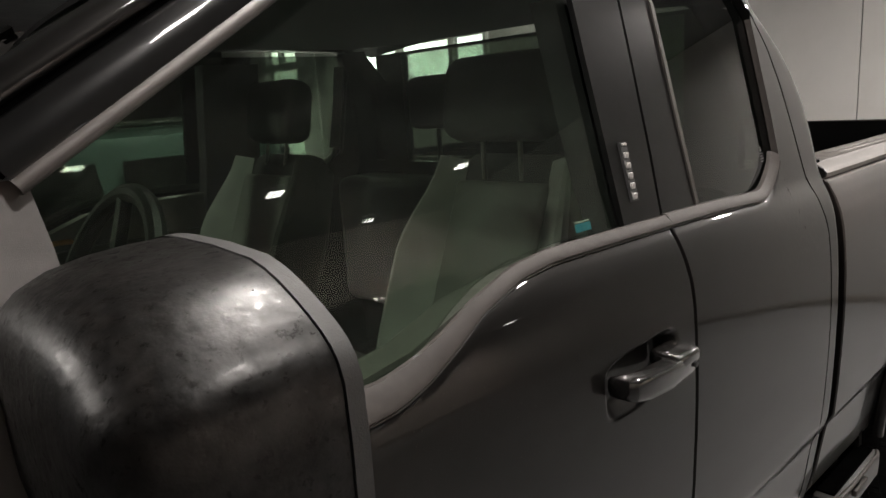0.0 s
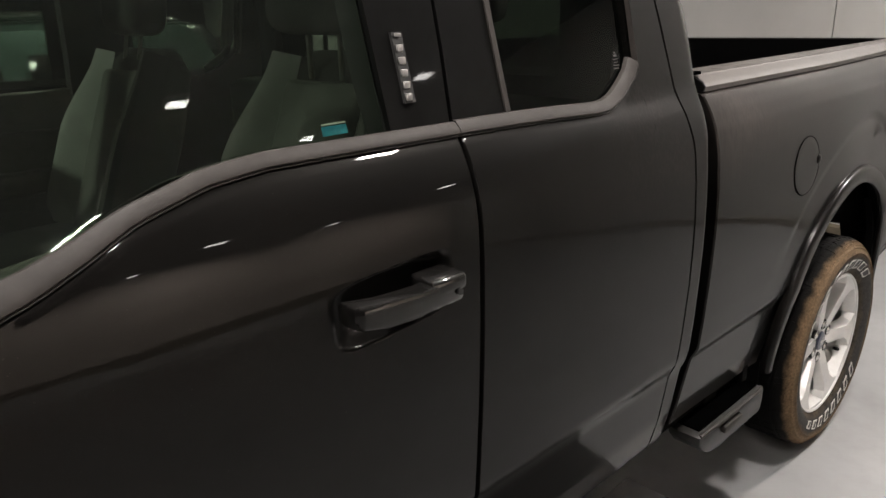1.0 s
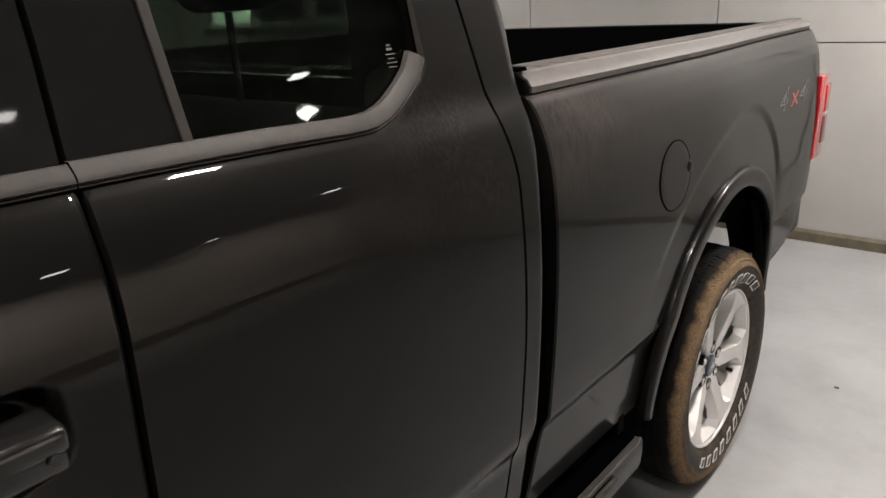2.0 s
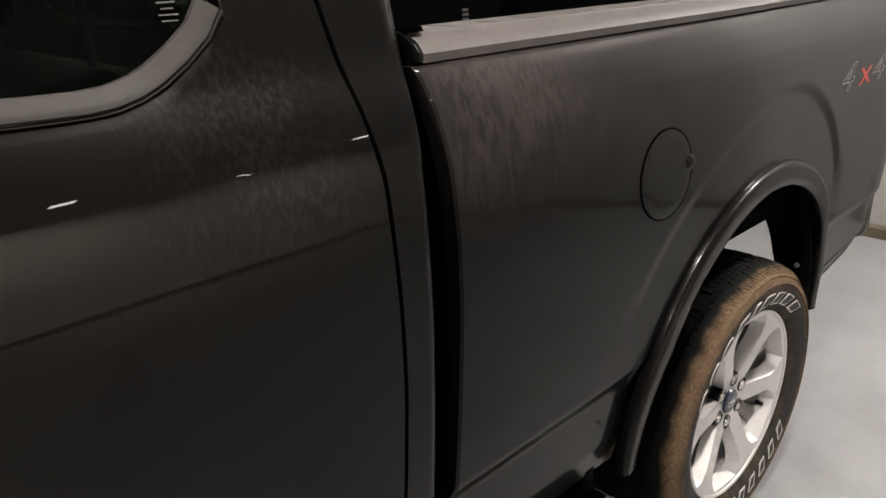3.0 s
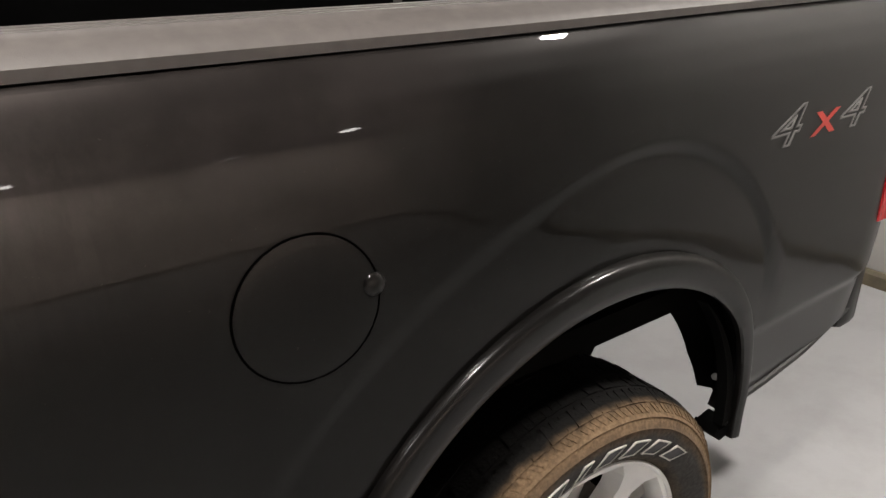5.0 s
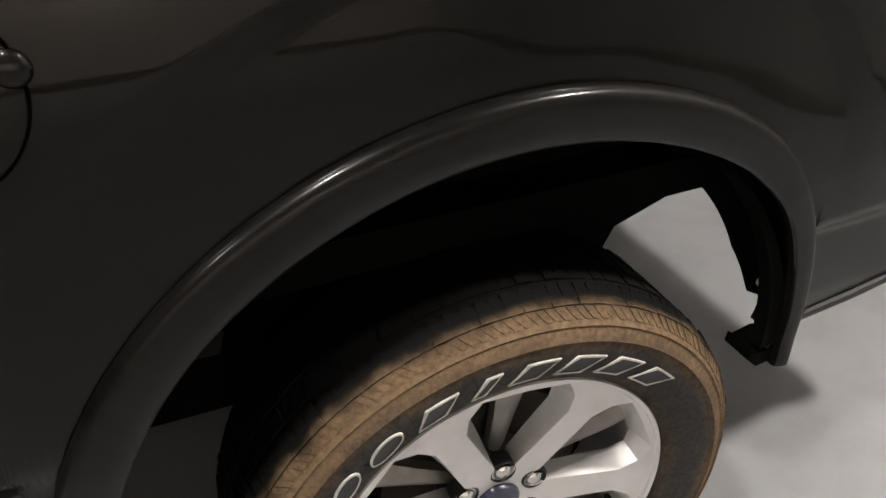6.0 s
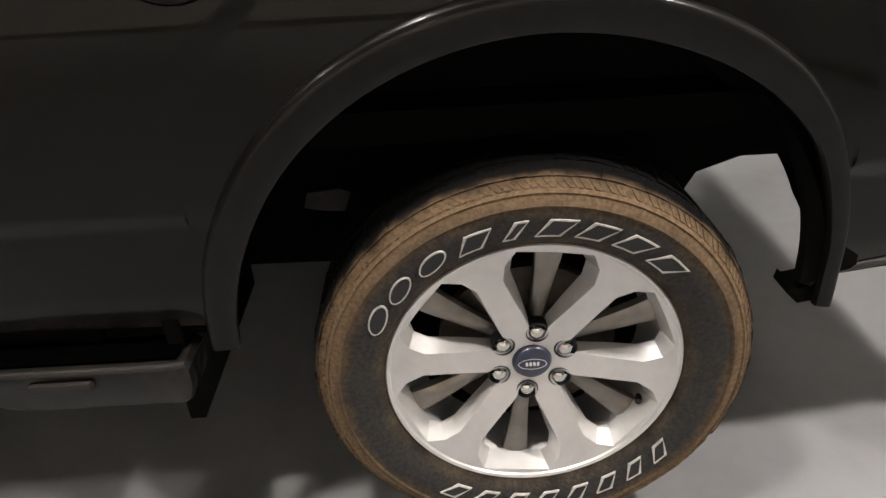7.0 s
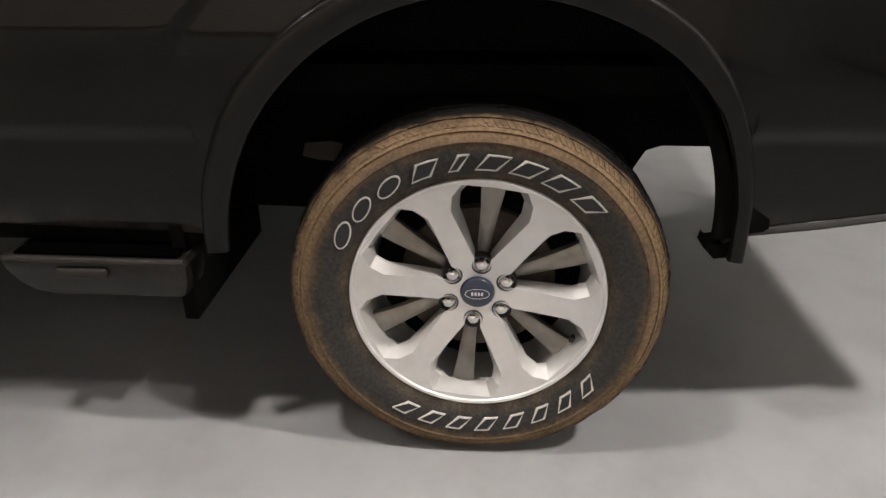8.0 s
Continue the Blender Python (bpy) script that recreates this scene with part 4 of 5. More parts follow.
def wheel(x, right=False):
    w = new("wheel")
    w.parent = truck
    tagged(w, "silver six-spoke wheel with a muddy white-lettered tyre" if not right else "silver six-spoke wheel with a muddy tyre")
    sgn = -1 if right else 1
    w.matrix_basis = pose(x, WIDE if right else 0, HZ, 0, 0, 180 if right else 0)
    bm = revolve(TYRE_P, n=128)
    for v in bm.verts:
        v.co.z = max(v.co.z, -HZ + 0.001)
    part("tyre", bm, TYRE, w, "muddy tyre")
    # tread blocks
    bm = bmesh.new()
    rt = random.Random(5)
    for k in range(126):
        for row, (ya, yb, ra) in enumerate(((0.004, 0.038, 0.394), (0.048, 0.082, 0.403), (0.092, 0.138, 0.4035), (0.148, 0.182, 0.4025), (0.190, 0.222, 0.392))):
            a = (k + 0.5 * (row % 2) + rt.uniform(-0.12, 0.12)) * 360 / 126
            if abs(((a + 90 + 180) % 360) - 180) < 9:
                continue
            da = rt.uniform(1.08, 1.30)
            high = rt.uniform(0.0012, 0.0042)
            q = []
            for aa, slant in ((a - da, -0.3), (a + da, 0.3)):
                for yy, rr in ((ya, ra), (yb, ra if row in (1, 2, 3) else (0.399 if row == 0 else 0.384))):
                    if row == 0:
                        rr = 0.3935 if yy == ya else 0.4035
                    if row == 4:
                        rr = 0.399 if yy == ya else 0.389
                    for up in (0, high):
                        t = math.radians(aa + slant * (1 if yy == ya else -1) * 1.2)
                        q.append(bm.verts.new(((rr + up) * math.cos(t), yy - (up * 0.6 if row == 0 and yy == ya else 0), (rr + up) * math.sin(t))))
            for f in ((1, 3, 7, 5), (0, 1, 5, 4), (2, 6, 7, 3), (0, 2, 3, 1), (4, 5, 7, 6)):
                bm.faces.new([q[i] for i in f])
    # short ribs on the shoulder
    for k in range(170):
        a, da, high = k * 360 / 170 + rt.uniform(-0.3, 0.3), rt.uniform(0.55, 0.8), rt.uniform(0.001, 0.0028)
        if abs(((a + 90 + 180) % 360) - 180) < 9:
            continue
        q = []
        for aa in (a - da, a + da):
            for rr, yy in ((0.3805, -0.0085), (0.3925, 0.0035)):
                for up in (-0.001, high):
                    t = math.radians(aa + (2.0 if rr > 0.39 else 0.0))
                    q.append(bm.verts.new(((rr + 0.7 * up) * math.cos(t), yy - 0.7 * up, (rr + 0.7 * up) * math.sin(t))))
        for f in ((1, 3, 7, 5), (0, 1, 5, 4), (2, 6, 7, 3), (0, 2, 3, 1), (4, 5, 7, 6)):
            bm.faces.new([q[i] for i in f])
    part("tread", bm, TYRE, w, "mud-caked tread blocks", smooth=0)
    # raised marks on the sidewall: outlined plain blocks and ovals
    if not right:
        wall_y = lambda r: float(np.interp(r, [p[0] for p in TYRE_P[:13]], [p[1] for p in TYRE_P[:13]]))
        marks = [(150.5, "o", 12), (137.5, "o", 11), (124, "o", 11), (110, "b", 11), (97.5, "s", 6.5), (85.5, "b", 11), (73, "b", 11), (60.5, "b", 11), (47.5, "b", 11)]
        marks += [(-39 - 11.5 * i, "b", 8.6) for i in range(8)]
        for a, kind, wide in marks:
            r0, r1 = (0.296, 0.331) if a > 0 else (0.300, 0.330)
            hw = wide / 2 * 0.92
            shapes = []
            for shrink in (0.0, 1.0):
                k = 0.0032 * shrink
                ring = []
                if kind == "o":
                    for t in np.linspace(0, 2 * math.pi, 18, endpoint=False):
                        rr = (r0 + r1) / 2 + ((r1 - r0) / 2 - k) * math.sin(t)
                        ang = a - (hw - math.degrees(k / 0.31)) * math.cos(t) - 2.0 * math.sin(t)
                        ring.append((ang, rr))
                else:
                    lean = 2.2
                    dk = math.degrees(k / 0.31)
                    for ca, rr, ln in ((-1, r0, -1), (-0.33, r0, -1), (0.33, r0, -1), (1, r0, -1), (1, r1, 1), (0.33, r1, 1), (-0.33, r1, 1), (-1, r1, 1)):
                        ang = a - ca * (hw - dk * 1.2 - 1.0) - lean * ln
                        ring.append((ang, rr + (k if rr == r0 else -k)))
                shapes.append(ring)
            def spot(p, lift):
                t = math.radians(p[0])
                return (p[1] * math.cos(t), wall_y(p[1]) - lift, p[1] * math.sin(t))
            bm = bmesh.new()
            o = [bm.verts.new(spot(p, 0.0030)) for p in shapes[0]]
            i_ = [bm.verts.new(spot(p, 0.0030)) for p in shapes[1]]
            b_ = [bm.verts.new(spot(p, -0.001)) for p in shapes[0]]
            n = len(o)
            for q in range(n):
                bm.faces.new((o[q], o[(q + 1) % n], i_[(q + 1) % n], i_[q]))
                bm.faces.new((o[q], b_[q], b_[(q + 1) % n], o[(q + 1) % n]))
            part("sidewall_mark", bm, WHITEMARK, w, "white outlined raised block", smooth=0)
            bm = bmesh.new()
            bm.faces.new([bm.verts.new(spot(p, 0.0022)) for p in shapes[1]])
            bmesh.ops.triangulate(bm, faces=bm.faces)
            part("mark_fill", bm, BLACKMARK, w, smooth=0)
    # rim
    rim = part("rim", revolve([(0.262, 0.012), (0.266, 0.004), (0.2715, 0.002), (0.2745, 0.006), (0.2745, 0.02), (0.258, 0.035), (0.246, 0.06), (0.235, 0.12), (0.235, 0.21), (0.262, 0.225)], n=96), ALLOY, w, "silver rim lip and barrel")
    face_y = lambda r: 0.046 - 0.038 * min(1.0, r / 0.262)
    off = 83.0
    W_ = [(0.050, 0.0), (0.055, 0.0115), (0.068, 0.0165), (0.084, 0.0180), (0.135, 0.049), (0.188, 0.0800), (0.222, 0.0815), (0.252, 0.066)]
    SR = [0.044, 0.052, 0.064, 0.080, 0.140, 0.200, 0.232, 0.250]
    pol = lambda r, d: (r * math.cos(math.radians(d)), r * math.sin(math.radians(d)))
    bm = bmesh.new()
    at = lambda p, d=0.0: bm.verts.new((p[0], face_y(math.hypot(*p)) + d, p[1]))
    for k in range(6):
        for sg in (1, -1):
            A = off + 60 * k
            S = A + 30 * sg
            t = math.radians(A)
            world2 = lambda u, v: (u * math.cos(t) - v * math.sin(t), u * math.sin(t) + v * math.cos(t))
            side = [world2(u, v * sg) for u, v in W_]
            bm.faces.new([at(pol(0.031, A)), at(side[0]), at(pol(SR[0], S)), at(pol(0.031, S)), at(pol(0.031, A + 15 * sg))])
            for q in range(len(side) - 1):
                bm.faces.new([at(side[q]), at(side[q + 1]), at(pol(SR[q + 1], S)), at(pol(SR[q], S))])
            corner = A + sg * math.degrees(math.atan2(W_[-1][1], W_[-1][0]))
            bm.faces.new([at(side[-1])] + [at(pol(0.266, d)) for d in np.linspace(corner, S, 5)] + [at(pol(SR[-1], S))])
            bm.faces.new([at(world2(0.2545, 0.0)), at(side[-1])] + [at(pol(0.266, d)) for d in np.linspace(corner, A, 5)])
            rim_pts = [(u, v * sg) for u, v in W_] + [(0.2545, 0.0)]
            for (ua, va), (ub, vb) in zip(rim_pts, rim_pts[1:]):
                q = []
                for u, v, low in ((ua, va, 0), (ub, vb, 0), (ub, vb, 1), (ua, va, 1)):
                    p = world2(u, v)
                    if low:
                        p2 = world2(min(u, 0.240) if u > 0.2 else u + 0.003, v * (0.80 if u > 0.1 else 0.97))
                        q.append(bm.verts.new((p2[0], face_y(math.hypot(*p)) + (0.034 if u < 0.23 else 0.042), p2[1])))
                    else:
                        q.append(at(p))
                bm.faces.new(q)
    bmesh.ops.remove_doubles(bm, verts=bm.verts, dist=0.0003)
    part("spokes", bm, ALLOY, w, "flat-faced silver spokes", smooth=25)
    for k in range(6):
        A = math.radians(off + 60 * k)
        bm = bmesh.new()
        P = np.zeros((7, 6, 3))
        for i, (u, hw, yy) in enumerate(((0.083, 0.0115, 0.066), (0.095, 0.0130, 0.064), (0.12, 0.0145, 0.060), (0.17, 0.0180, 0.052), (0.215, 0.0225, 0.046), (0.238, 0.0250, 0.045), (0.25, 0.027, 0.05))):
            for j, (v, d) in enumerate(((-hw, 0.024), (-hw, 0.006), (-hw * 0.45, 0.0), (hw * 0.45, 0.0), (hw, 0.006), (hw, 0.024))):
                P[i, j] = (u * math.cos(A) - v * math.sin(A), yy + d, u * math.sin(A) + v * math.cos(A))
        part("inner_spoke", grid(P), ALLOYDARK, w)
        lx, lz = 0.0675 * math.cos(A), 0.0675 * math.sin(A)
        nut = bmesh.new()
        hexa = [(lx + 0.0150 * math.cos(t), lz + 0.0150 * math.sin(t)) for t in np.linspace(0, 2 * math.pi, 6, endpoint=False)]
        prism(hexa, "y", 0.040, 0.075, 0.0, bm=nut)
        revolve([(0.0, 0.031), (0.0075, 0.032), (0.0125, 0.036), (0.0142, 0.042)], (lx, 0, lz), n=14, bm=nut)
        part("lug_nut", nut, CHROME, w, "chrome lug nut")
        # black ring before the wheel face, painting in the shade of the nut's pocket
        part("lug_shade_ring", revolve([(0.0150, 0.060), (0.0165, 0.042), (0.0200, 0.0345), (0.0222, 0.0375), (0.0222, 0.06)], (lx, 0, lz), n=20), BLACKMARK, w)
    part("centre_cap", revolve([(0.0, 0.030), (0.024, 0.0305), (0.034, 0.033), (0.0375, 0.038), (0.0375, 0.05)], n=32), CAPBLUE, w, "navy centre cap with a pale oval")
    tt = np.linspace(0, 2 * math.pi, 28, endpoint=False)
    P = np.array([[(sx * math.cos(t), 0.0292, sz * math.sin(t)) for sx, sz in ((0.0255, 0.0110), (0.0270, 0.0124))] for t in tt])
    part("cap_oval", grid(P, close_u=True), ALLOY, w)
    bm = bmesh.new()
    for i in range(4):
        box(-0.013 + 0.007 * i, -0.0085 + 0.007 * i, 0.0288, 0.0298, -0.004, 0.004, bm=bm)
    part("cap_mark", bm, ALLOY, w, smooth=0)
    va = math.radians(-28)
    part("valve", tube([(0.244 * math.cos(va), 0.05, 0.244 * math.sin(va)), (0.236 * math.cos(va), 0.030, 0.236 * math.sin(va))], 0.0065, 10), RUBBER, w, "black valve stem")
    part("brake_disc", revolve([(0.05, 0.10), (0.172, 0.10), (0.172, 0.125), (0.05, 0.125)], n=48), STEEL, w, "rusty brake disc")
    part("hub", revolve([(0.0, 0.05), (0.078, 0.07), (0.085, 0.10), (0.085, 0.2), (0.0, 0.2)], n=32), ALLOYDARK, w)
    part("backing_plate", revolve([(0.0, 0.15), (0.233, 0.15), (0.233, 0.155)], n=32), UNDER, w)
    return w


wheel(0.0)
wheel(0.0, True)
wheel(-3.683)
wheel(-3.683, True)

# underbody
for yy in (0.50, 1.45):
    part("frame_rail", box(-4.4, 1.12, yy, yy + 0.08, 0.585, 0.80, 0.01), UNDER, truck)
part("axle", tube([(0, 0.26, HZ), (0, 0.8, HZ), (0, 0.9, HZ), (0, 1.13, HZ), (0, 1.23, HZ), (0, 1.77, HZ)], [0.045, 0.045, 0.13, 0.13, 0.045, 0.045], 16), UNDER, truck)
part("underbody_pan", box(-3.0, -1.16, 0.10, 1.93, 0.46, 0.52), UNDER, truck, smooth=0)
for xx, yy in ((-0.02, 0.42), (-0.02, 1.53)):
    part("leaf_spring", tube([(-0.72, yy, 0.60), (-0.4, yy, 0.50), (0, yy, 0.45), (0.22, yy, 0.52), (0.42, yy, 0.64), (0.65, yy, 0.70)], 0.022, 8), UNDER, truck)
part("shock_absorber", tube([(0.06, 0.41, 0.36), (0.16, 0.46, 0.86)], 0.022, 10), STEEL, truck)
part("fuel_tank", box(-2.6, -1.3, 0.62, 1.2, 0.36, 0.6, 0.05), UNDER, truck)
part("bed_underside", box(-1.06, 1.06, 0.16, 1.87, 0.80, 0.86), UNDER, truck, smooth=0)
# unseen pan added to stop light falling through the cab and bed gap
part("gap_light_block", box(-1.17, -0.60, 0.07, 1.96, 0.49, 0.55), UNDER, truck, smooth=0)
# details of the flank
def disc_on_side(cx, cz, rx, rz, lift, rings=8, n=48, edge=0.0):
    P = np.zeros((n, rings + 1, 3))
    for i, t in enumerate(np.linspace(0, 2 * math.pi, n, endpoint=False)):
        for j in range(rings + 1):
            q = max(j / rings, 0.02)
            x, z = cx + rx * q * math.cos(t), cz + rz * q * math.sin(t)
            P[i, j] = (x, float(side_y(x, z)) - lift + (edge if j == rings else 0), z)
    return grid(P, close_u=True)


part("fuel_door_gap", disc_on_side(-0.495, 1.165, 0.0885, 0.0875, 0.0014), GAPBLACK, truck)
part("fuel_door", disc_on_side(-0.495, 1.165, 0.0866, 0.0856, 0.0024, edge=0.0008), PAINT, truck, "round fuel filler door")
ring = [(-0.495 + 0.0885 * math.cos(t), 1.165 + 0.0873 * math.sin(t)) for t in np.linspace(0, 2 * math.pi, 61)]
part("fuel_door_seal", tube([(x, float(side_y(x, z)) - 0.0012, z) for x, z in ring], 0.0011, 6, caps=False), GAPBLACK, truck)
nub = bmesh.new()
bmesh.ops.create_uvsphere(nub, u_segments=14, v_segments=8, radius=0.0155)
for v in nub.verts:
    v.co = Vector((-0.413 + v.co.x, float(side_y(-0.413, 1.173)) + v.co.y * 0.6, 1.173 + v.co.z))
part("fuel_door_bump", nub, PAINT, truck)


def moved(bm, m):
    for v in bm.verts:
        v.co = m @ v.co
    return bm


# ---- door mirror ----
def mirror_head(x_steps, yc, zc, hw, hh, p=4.4, n=56):
    P = np.zeros((len(x_steps), n, 3))
    for i, (x, k, dz) in enumerate(x_steps):
        for j, t in enumerate(np.linspace(0, 2 * math.pi, n, endpoint=False)):
            c, s_ = math.cos(t), math.sin(t)
            a, b = math.copysign(abs(c) ** (2 / p), c), math.copysign(abs(s_) ** (2 / p), s_)
            cut = (1 + (max(0.0, 1.0 * b - 0.81 * a) / 1.363) ** 14) ** (-1 / 14)
            P[i, j] = (x, yc + hw * k * a * cut, zc + hh * k * b * cut - dz * max(0.0, b) ** 2)
    b2 = grid(P, close_v=True)
    bmesh.ops.holes_fill(b2, edges=[e for e in b2.edges if e.is_boundary])
    return b2


for right in (False, True):
    flip = Matrix.Translation((0, WIDE, 0)) @ Matrix.Diagonal((1, -1, 1, 1)) if right else Matrix.Identity(4)
    mir = new("door_mirror")
    mir.parent = truck
    tagged(mir, "large black door mirror with a dusty cap")
    part("mirror_housing", moved(mirror_head([(-2.800, 0.985, 0), (-2.797, 1.0, 0), (-2.802, 1.0, 0), (-2.811, 1.0, 0)], -0.075, 1.485, 0.170, 0.116), flip), BLACKPLASTIC, mir)
    part("mirror_cap", moved(mirror_head([(-2.812, 0.988, 0.0), (-2.84, 0.985, 0.0), (-2.875, 0.975, 0.002), (-2.905, 0.955, 0.006), (-2.930, 0.91, 0.012), (-2.946, 0.83, 0.016), (-2.955, 0.68, 0.016), (-2.959, 0.40, 0.01), (-2.960, 0.15, 0.004)], -0.075, 1.485, 0.170, 0.116), flip), MIRRORCAP, mir, "dusty black mirror cap", smooth=80)
    part("mirror_glass", moved(mirror_head([(-2.795, 0.93, 0), (-2.7945, 0.93, 0)], -0.075, 1.485, 0.170, 0.116), flip), CHROME, mir, "mirror glass")
    part("mirror_arm", moved(box(-2.90, -2.83, -0.03, 0.06, 1.375, 1.43, 0.015), flip), BLACKPLASTIC, mir)
    part("mirror_lower_trim", moved(box(-2.90, -2.80, -0.20, 0.0, 1.352, 1.378, 0.01), flip), CHROME, mir, "bright lower trim")

# ---- door handle, key pad, stickers ----
for right in (False, True):
    flip = Matrix.Translation((0, WIDE, 0)) @ Matrix.Diagonal((1, -1, 1, 1)) if right else Matrix.Identity(4)
    hd = new("door_handle")
    hd.parent = fdoor if not right else truck
    tagged(hd, "dark grey pull handle in a pressed recess")
    plan = [(-2.152, -0.010), (-2.150, -0.036), (-2.140, -0.047), (-2.11, -0.052), (-2.04, -0.054), (-1.97, -0.050), (-1.95, -0.045), (-1.943, -0.034), (-1.943, 0.006),
            (-1.975, 0.006), (-1.985, -0.018), (-2.03, -0.030), (-2.10, -0.029), (-2.128, -0.022), (-2.135, -0.002), (-2.150, 0.004)]
    b2 = prism(plan, "z", 1.206, 1.2445, 0.0085)
    for v in b2.verts:
        v.co.z -= 0.045 * (v.co.x + 2.04)
    part("grip", moved(b2, flip), HANDLE, hd)
    part("lock_block", moved(box(-2.015, -1.944, -0.052, 0.012, 1.222, 1.251, 0.009, 3), flip), HANDLE, hd)
    part("lock_cylinder", moved(revolve([(0, -0.053), (0.0055, -0.053), (0.006, -0.045)], (-1.962, 0, 1.222), n=14), flip), BLACKMARK, hd)

kp = new("key_pad")
kp.parent = truck
tagged(kp, "black entry key pad with five grey buttons")
zk = np.linspace(1.497, 1.604, 8)
P = np.array([[(x, float(side_y(x, z)) + 0.012 - d, z) for x, d in ((-1.943 - 0.02 * (z - 1.5), 0.0), (-1.942 - 0.02 * (z - 1.5), 0.005), (-1.921 - 0.02 * (z - 1.5), 0.005), (-1.920 - 0.02 * (z - 1.5), 0.0))] for z in zk])
part("pad", grid(P), BLACKPLASTIC, kp)
for i in range(5):
    z = 1.506 + i * 0.0185
    part("button", box(-1.9395, -1.9275, float(side_y(-1.94, z)) + 0.0035, float(side_y(-1.94, z)) + 0.010, z - 0.0055, z + 0.0055, 0.0015), KEYPAD, kp)
part("indicator", box(-1.939, -1.927, float(side_y(-1.94, 1.599)) + 0.0035, float(side_y(-1.94, 1.599)) + 0.010, 1.597, 1.602, 0.001), KEYPAD, kp)


def on_side(outline, lift, material, name, parent, label=""):
    b2 = bmesh.new()
    b2.faces.new([b2.verts.new((x, float(side_y(x, z)) + lift, z)) for x, z in outline])
    return part(name, b2, material, parent, label, smooth=0)


rect = lambda x0, x1, z0, z1, sh=0.0: [(x0, z0), (x1, z0), (x1 + sh, z1), (x0 + sh, z1)]
st = new("window_sticker")
st.parent = truck
tagged(st, "small blue sticker inside the window corner")
on_side(rect(-2.085, -2.040, 1.462, 1.476), 0.0375, BLUE, "sticker", st)
on_side(rect(-2.084, -2.041, 1.4775, 1.480), 0.0375, WHITEMARK, "sticker_line", st)
dc = new("glass_decal")
dc.parent = truck
tagged(dc, "small white safety print on the dark glass")
for i, (w, h) in enumerate(((0.018, 0.0016), (0.022, 0.0016), (0.014, 0.0014), (0.020, 0.0016), (0.012, 0.004), (0.008, 0.003))):
    z = 1.505 + i * 0.0062
    on_side(rect(-1.345 - w / 2, -1.345 + w / 2, z, z + h), 0.0205, GREYMARK, "print_bar", dc)


# ---- 4x4 marking on the bed side ----
def lettering(text, x, z, size, material, name, parent, shear=0.0, wide=1.0, lift=0.0012, line=0.0):
    cu = bpy.data.curves.new(name, "FONT")
    cu.body, cu.size, cu.shear, cu.resolution_u = text, size, shear, 4
    if line:
        cu.fill_mode, cu.bevel_depth, cu.bevel_resolution = "NONE", line, 1
    tmp = new("tmp_text", cu)
    bpy.context.view_layer.update()
    me = bpy.data.meshes.new_from_object(tmp.evaluated_get(bpy.context.evaluated_depsgraph_get()))
    bpy.data.objects.remove(tmp)
    for v in me.vertices:
        X, Z = x + v.co.x * wide, z + v.co.y
        v.co = (X, float(side_y(X, Z)) - lift - v.co.z * 0.3, Z)
    me.materials.append(material)
    ob = new(name, me)
    ob.parent = parent
    return ob


dec = new("bed_decal")
dec.parent = truck
tagged(dec, "grey and red 4x4 marking on the bed side")
for X in (0.440, 0.700):
    lettering("4", X, 1.178, 0.104, GREYMARK, "figure", dec, 0.35, 2.0, 0.0005, 0.0024)
lettering("x", 0.598, 1.180, 0.105, REDMARK, "letter", dec, 0.2, 1.9)


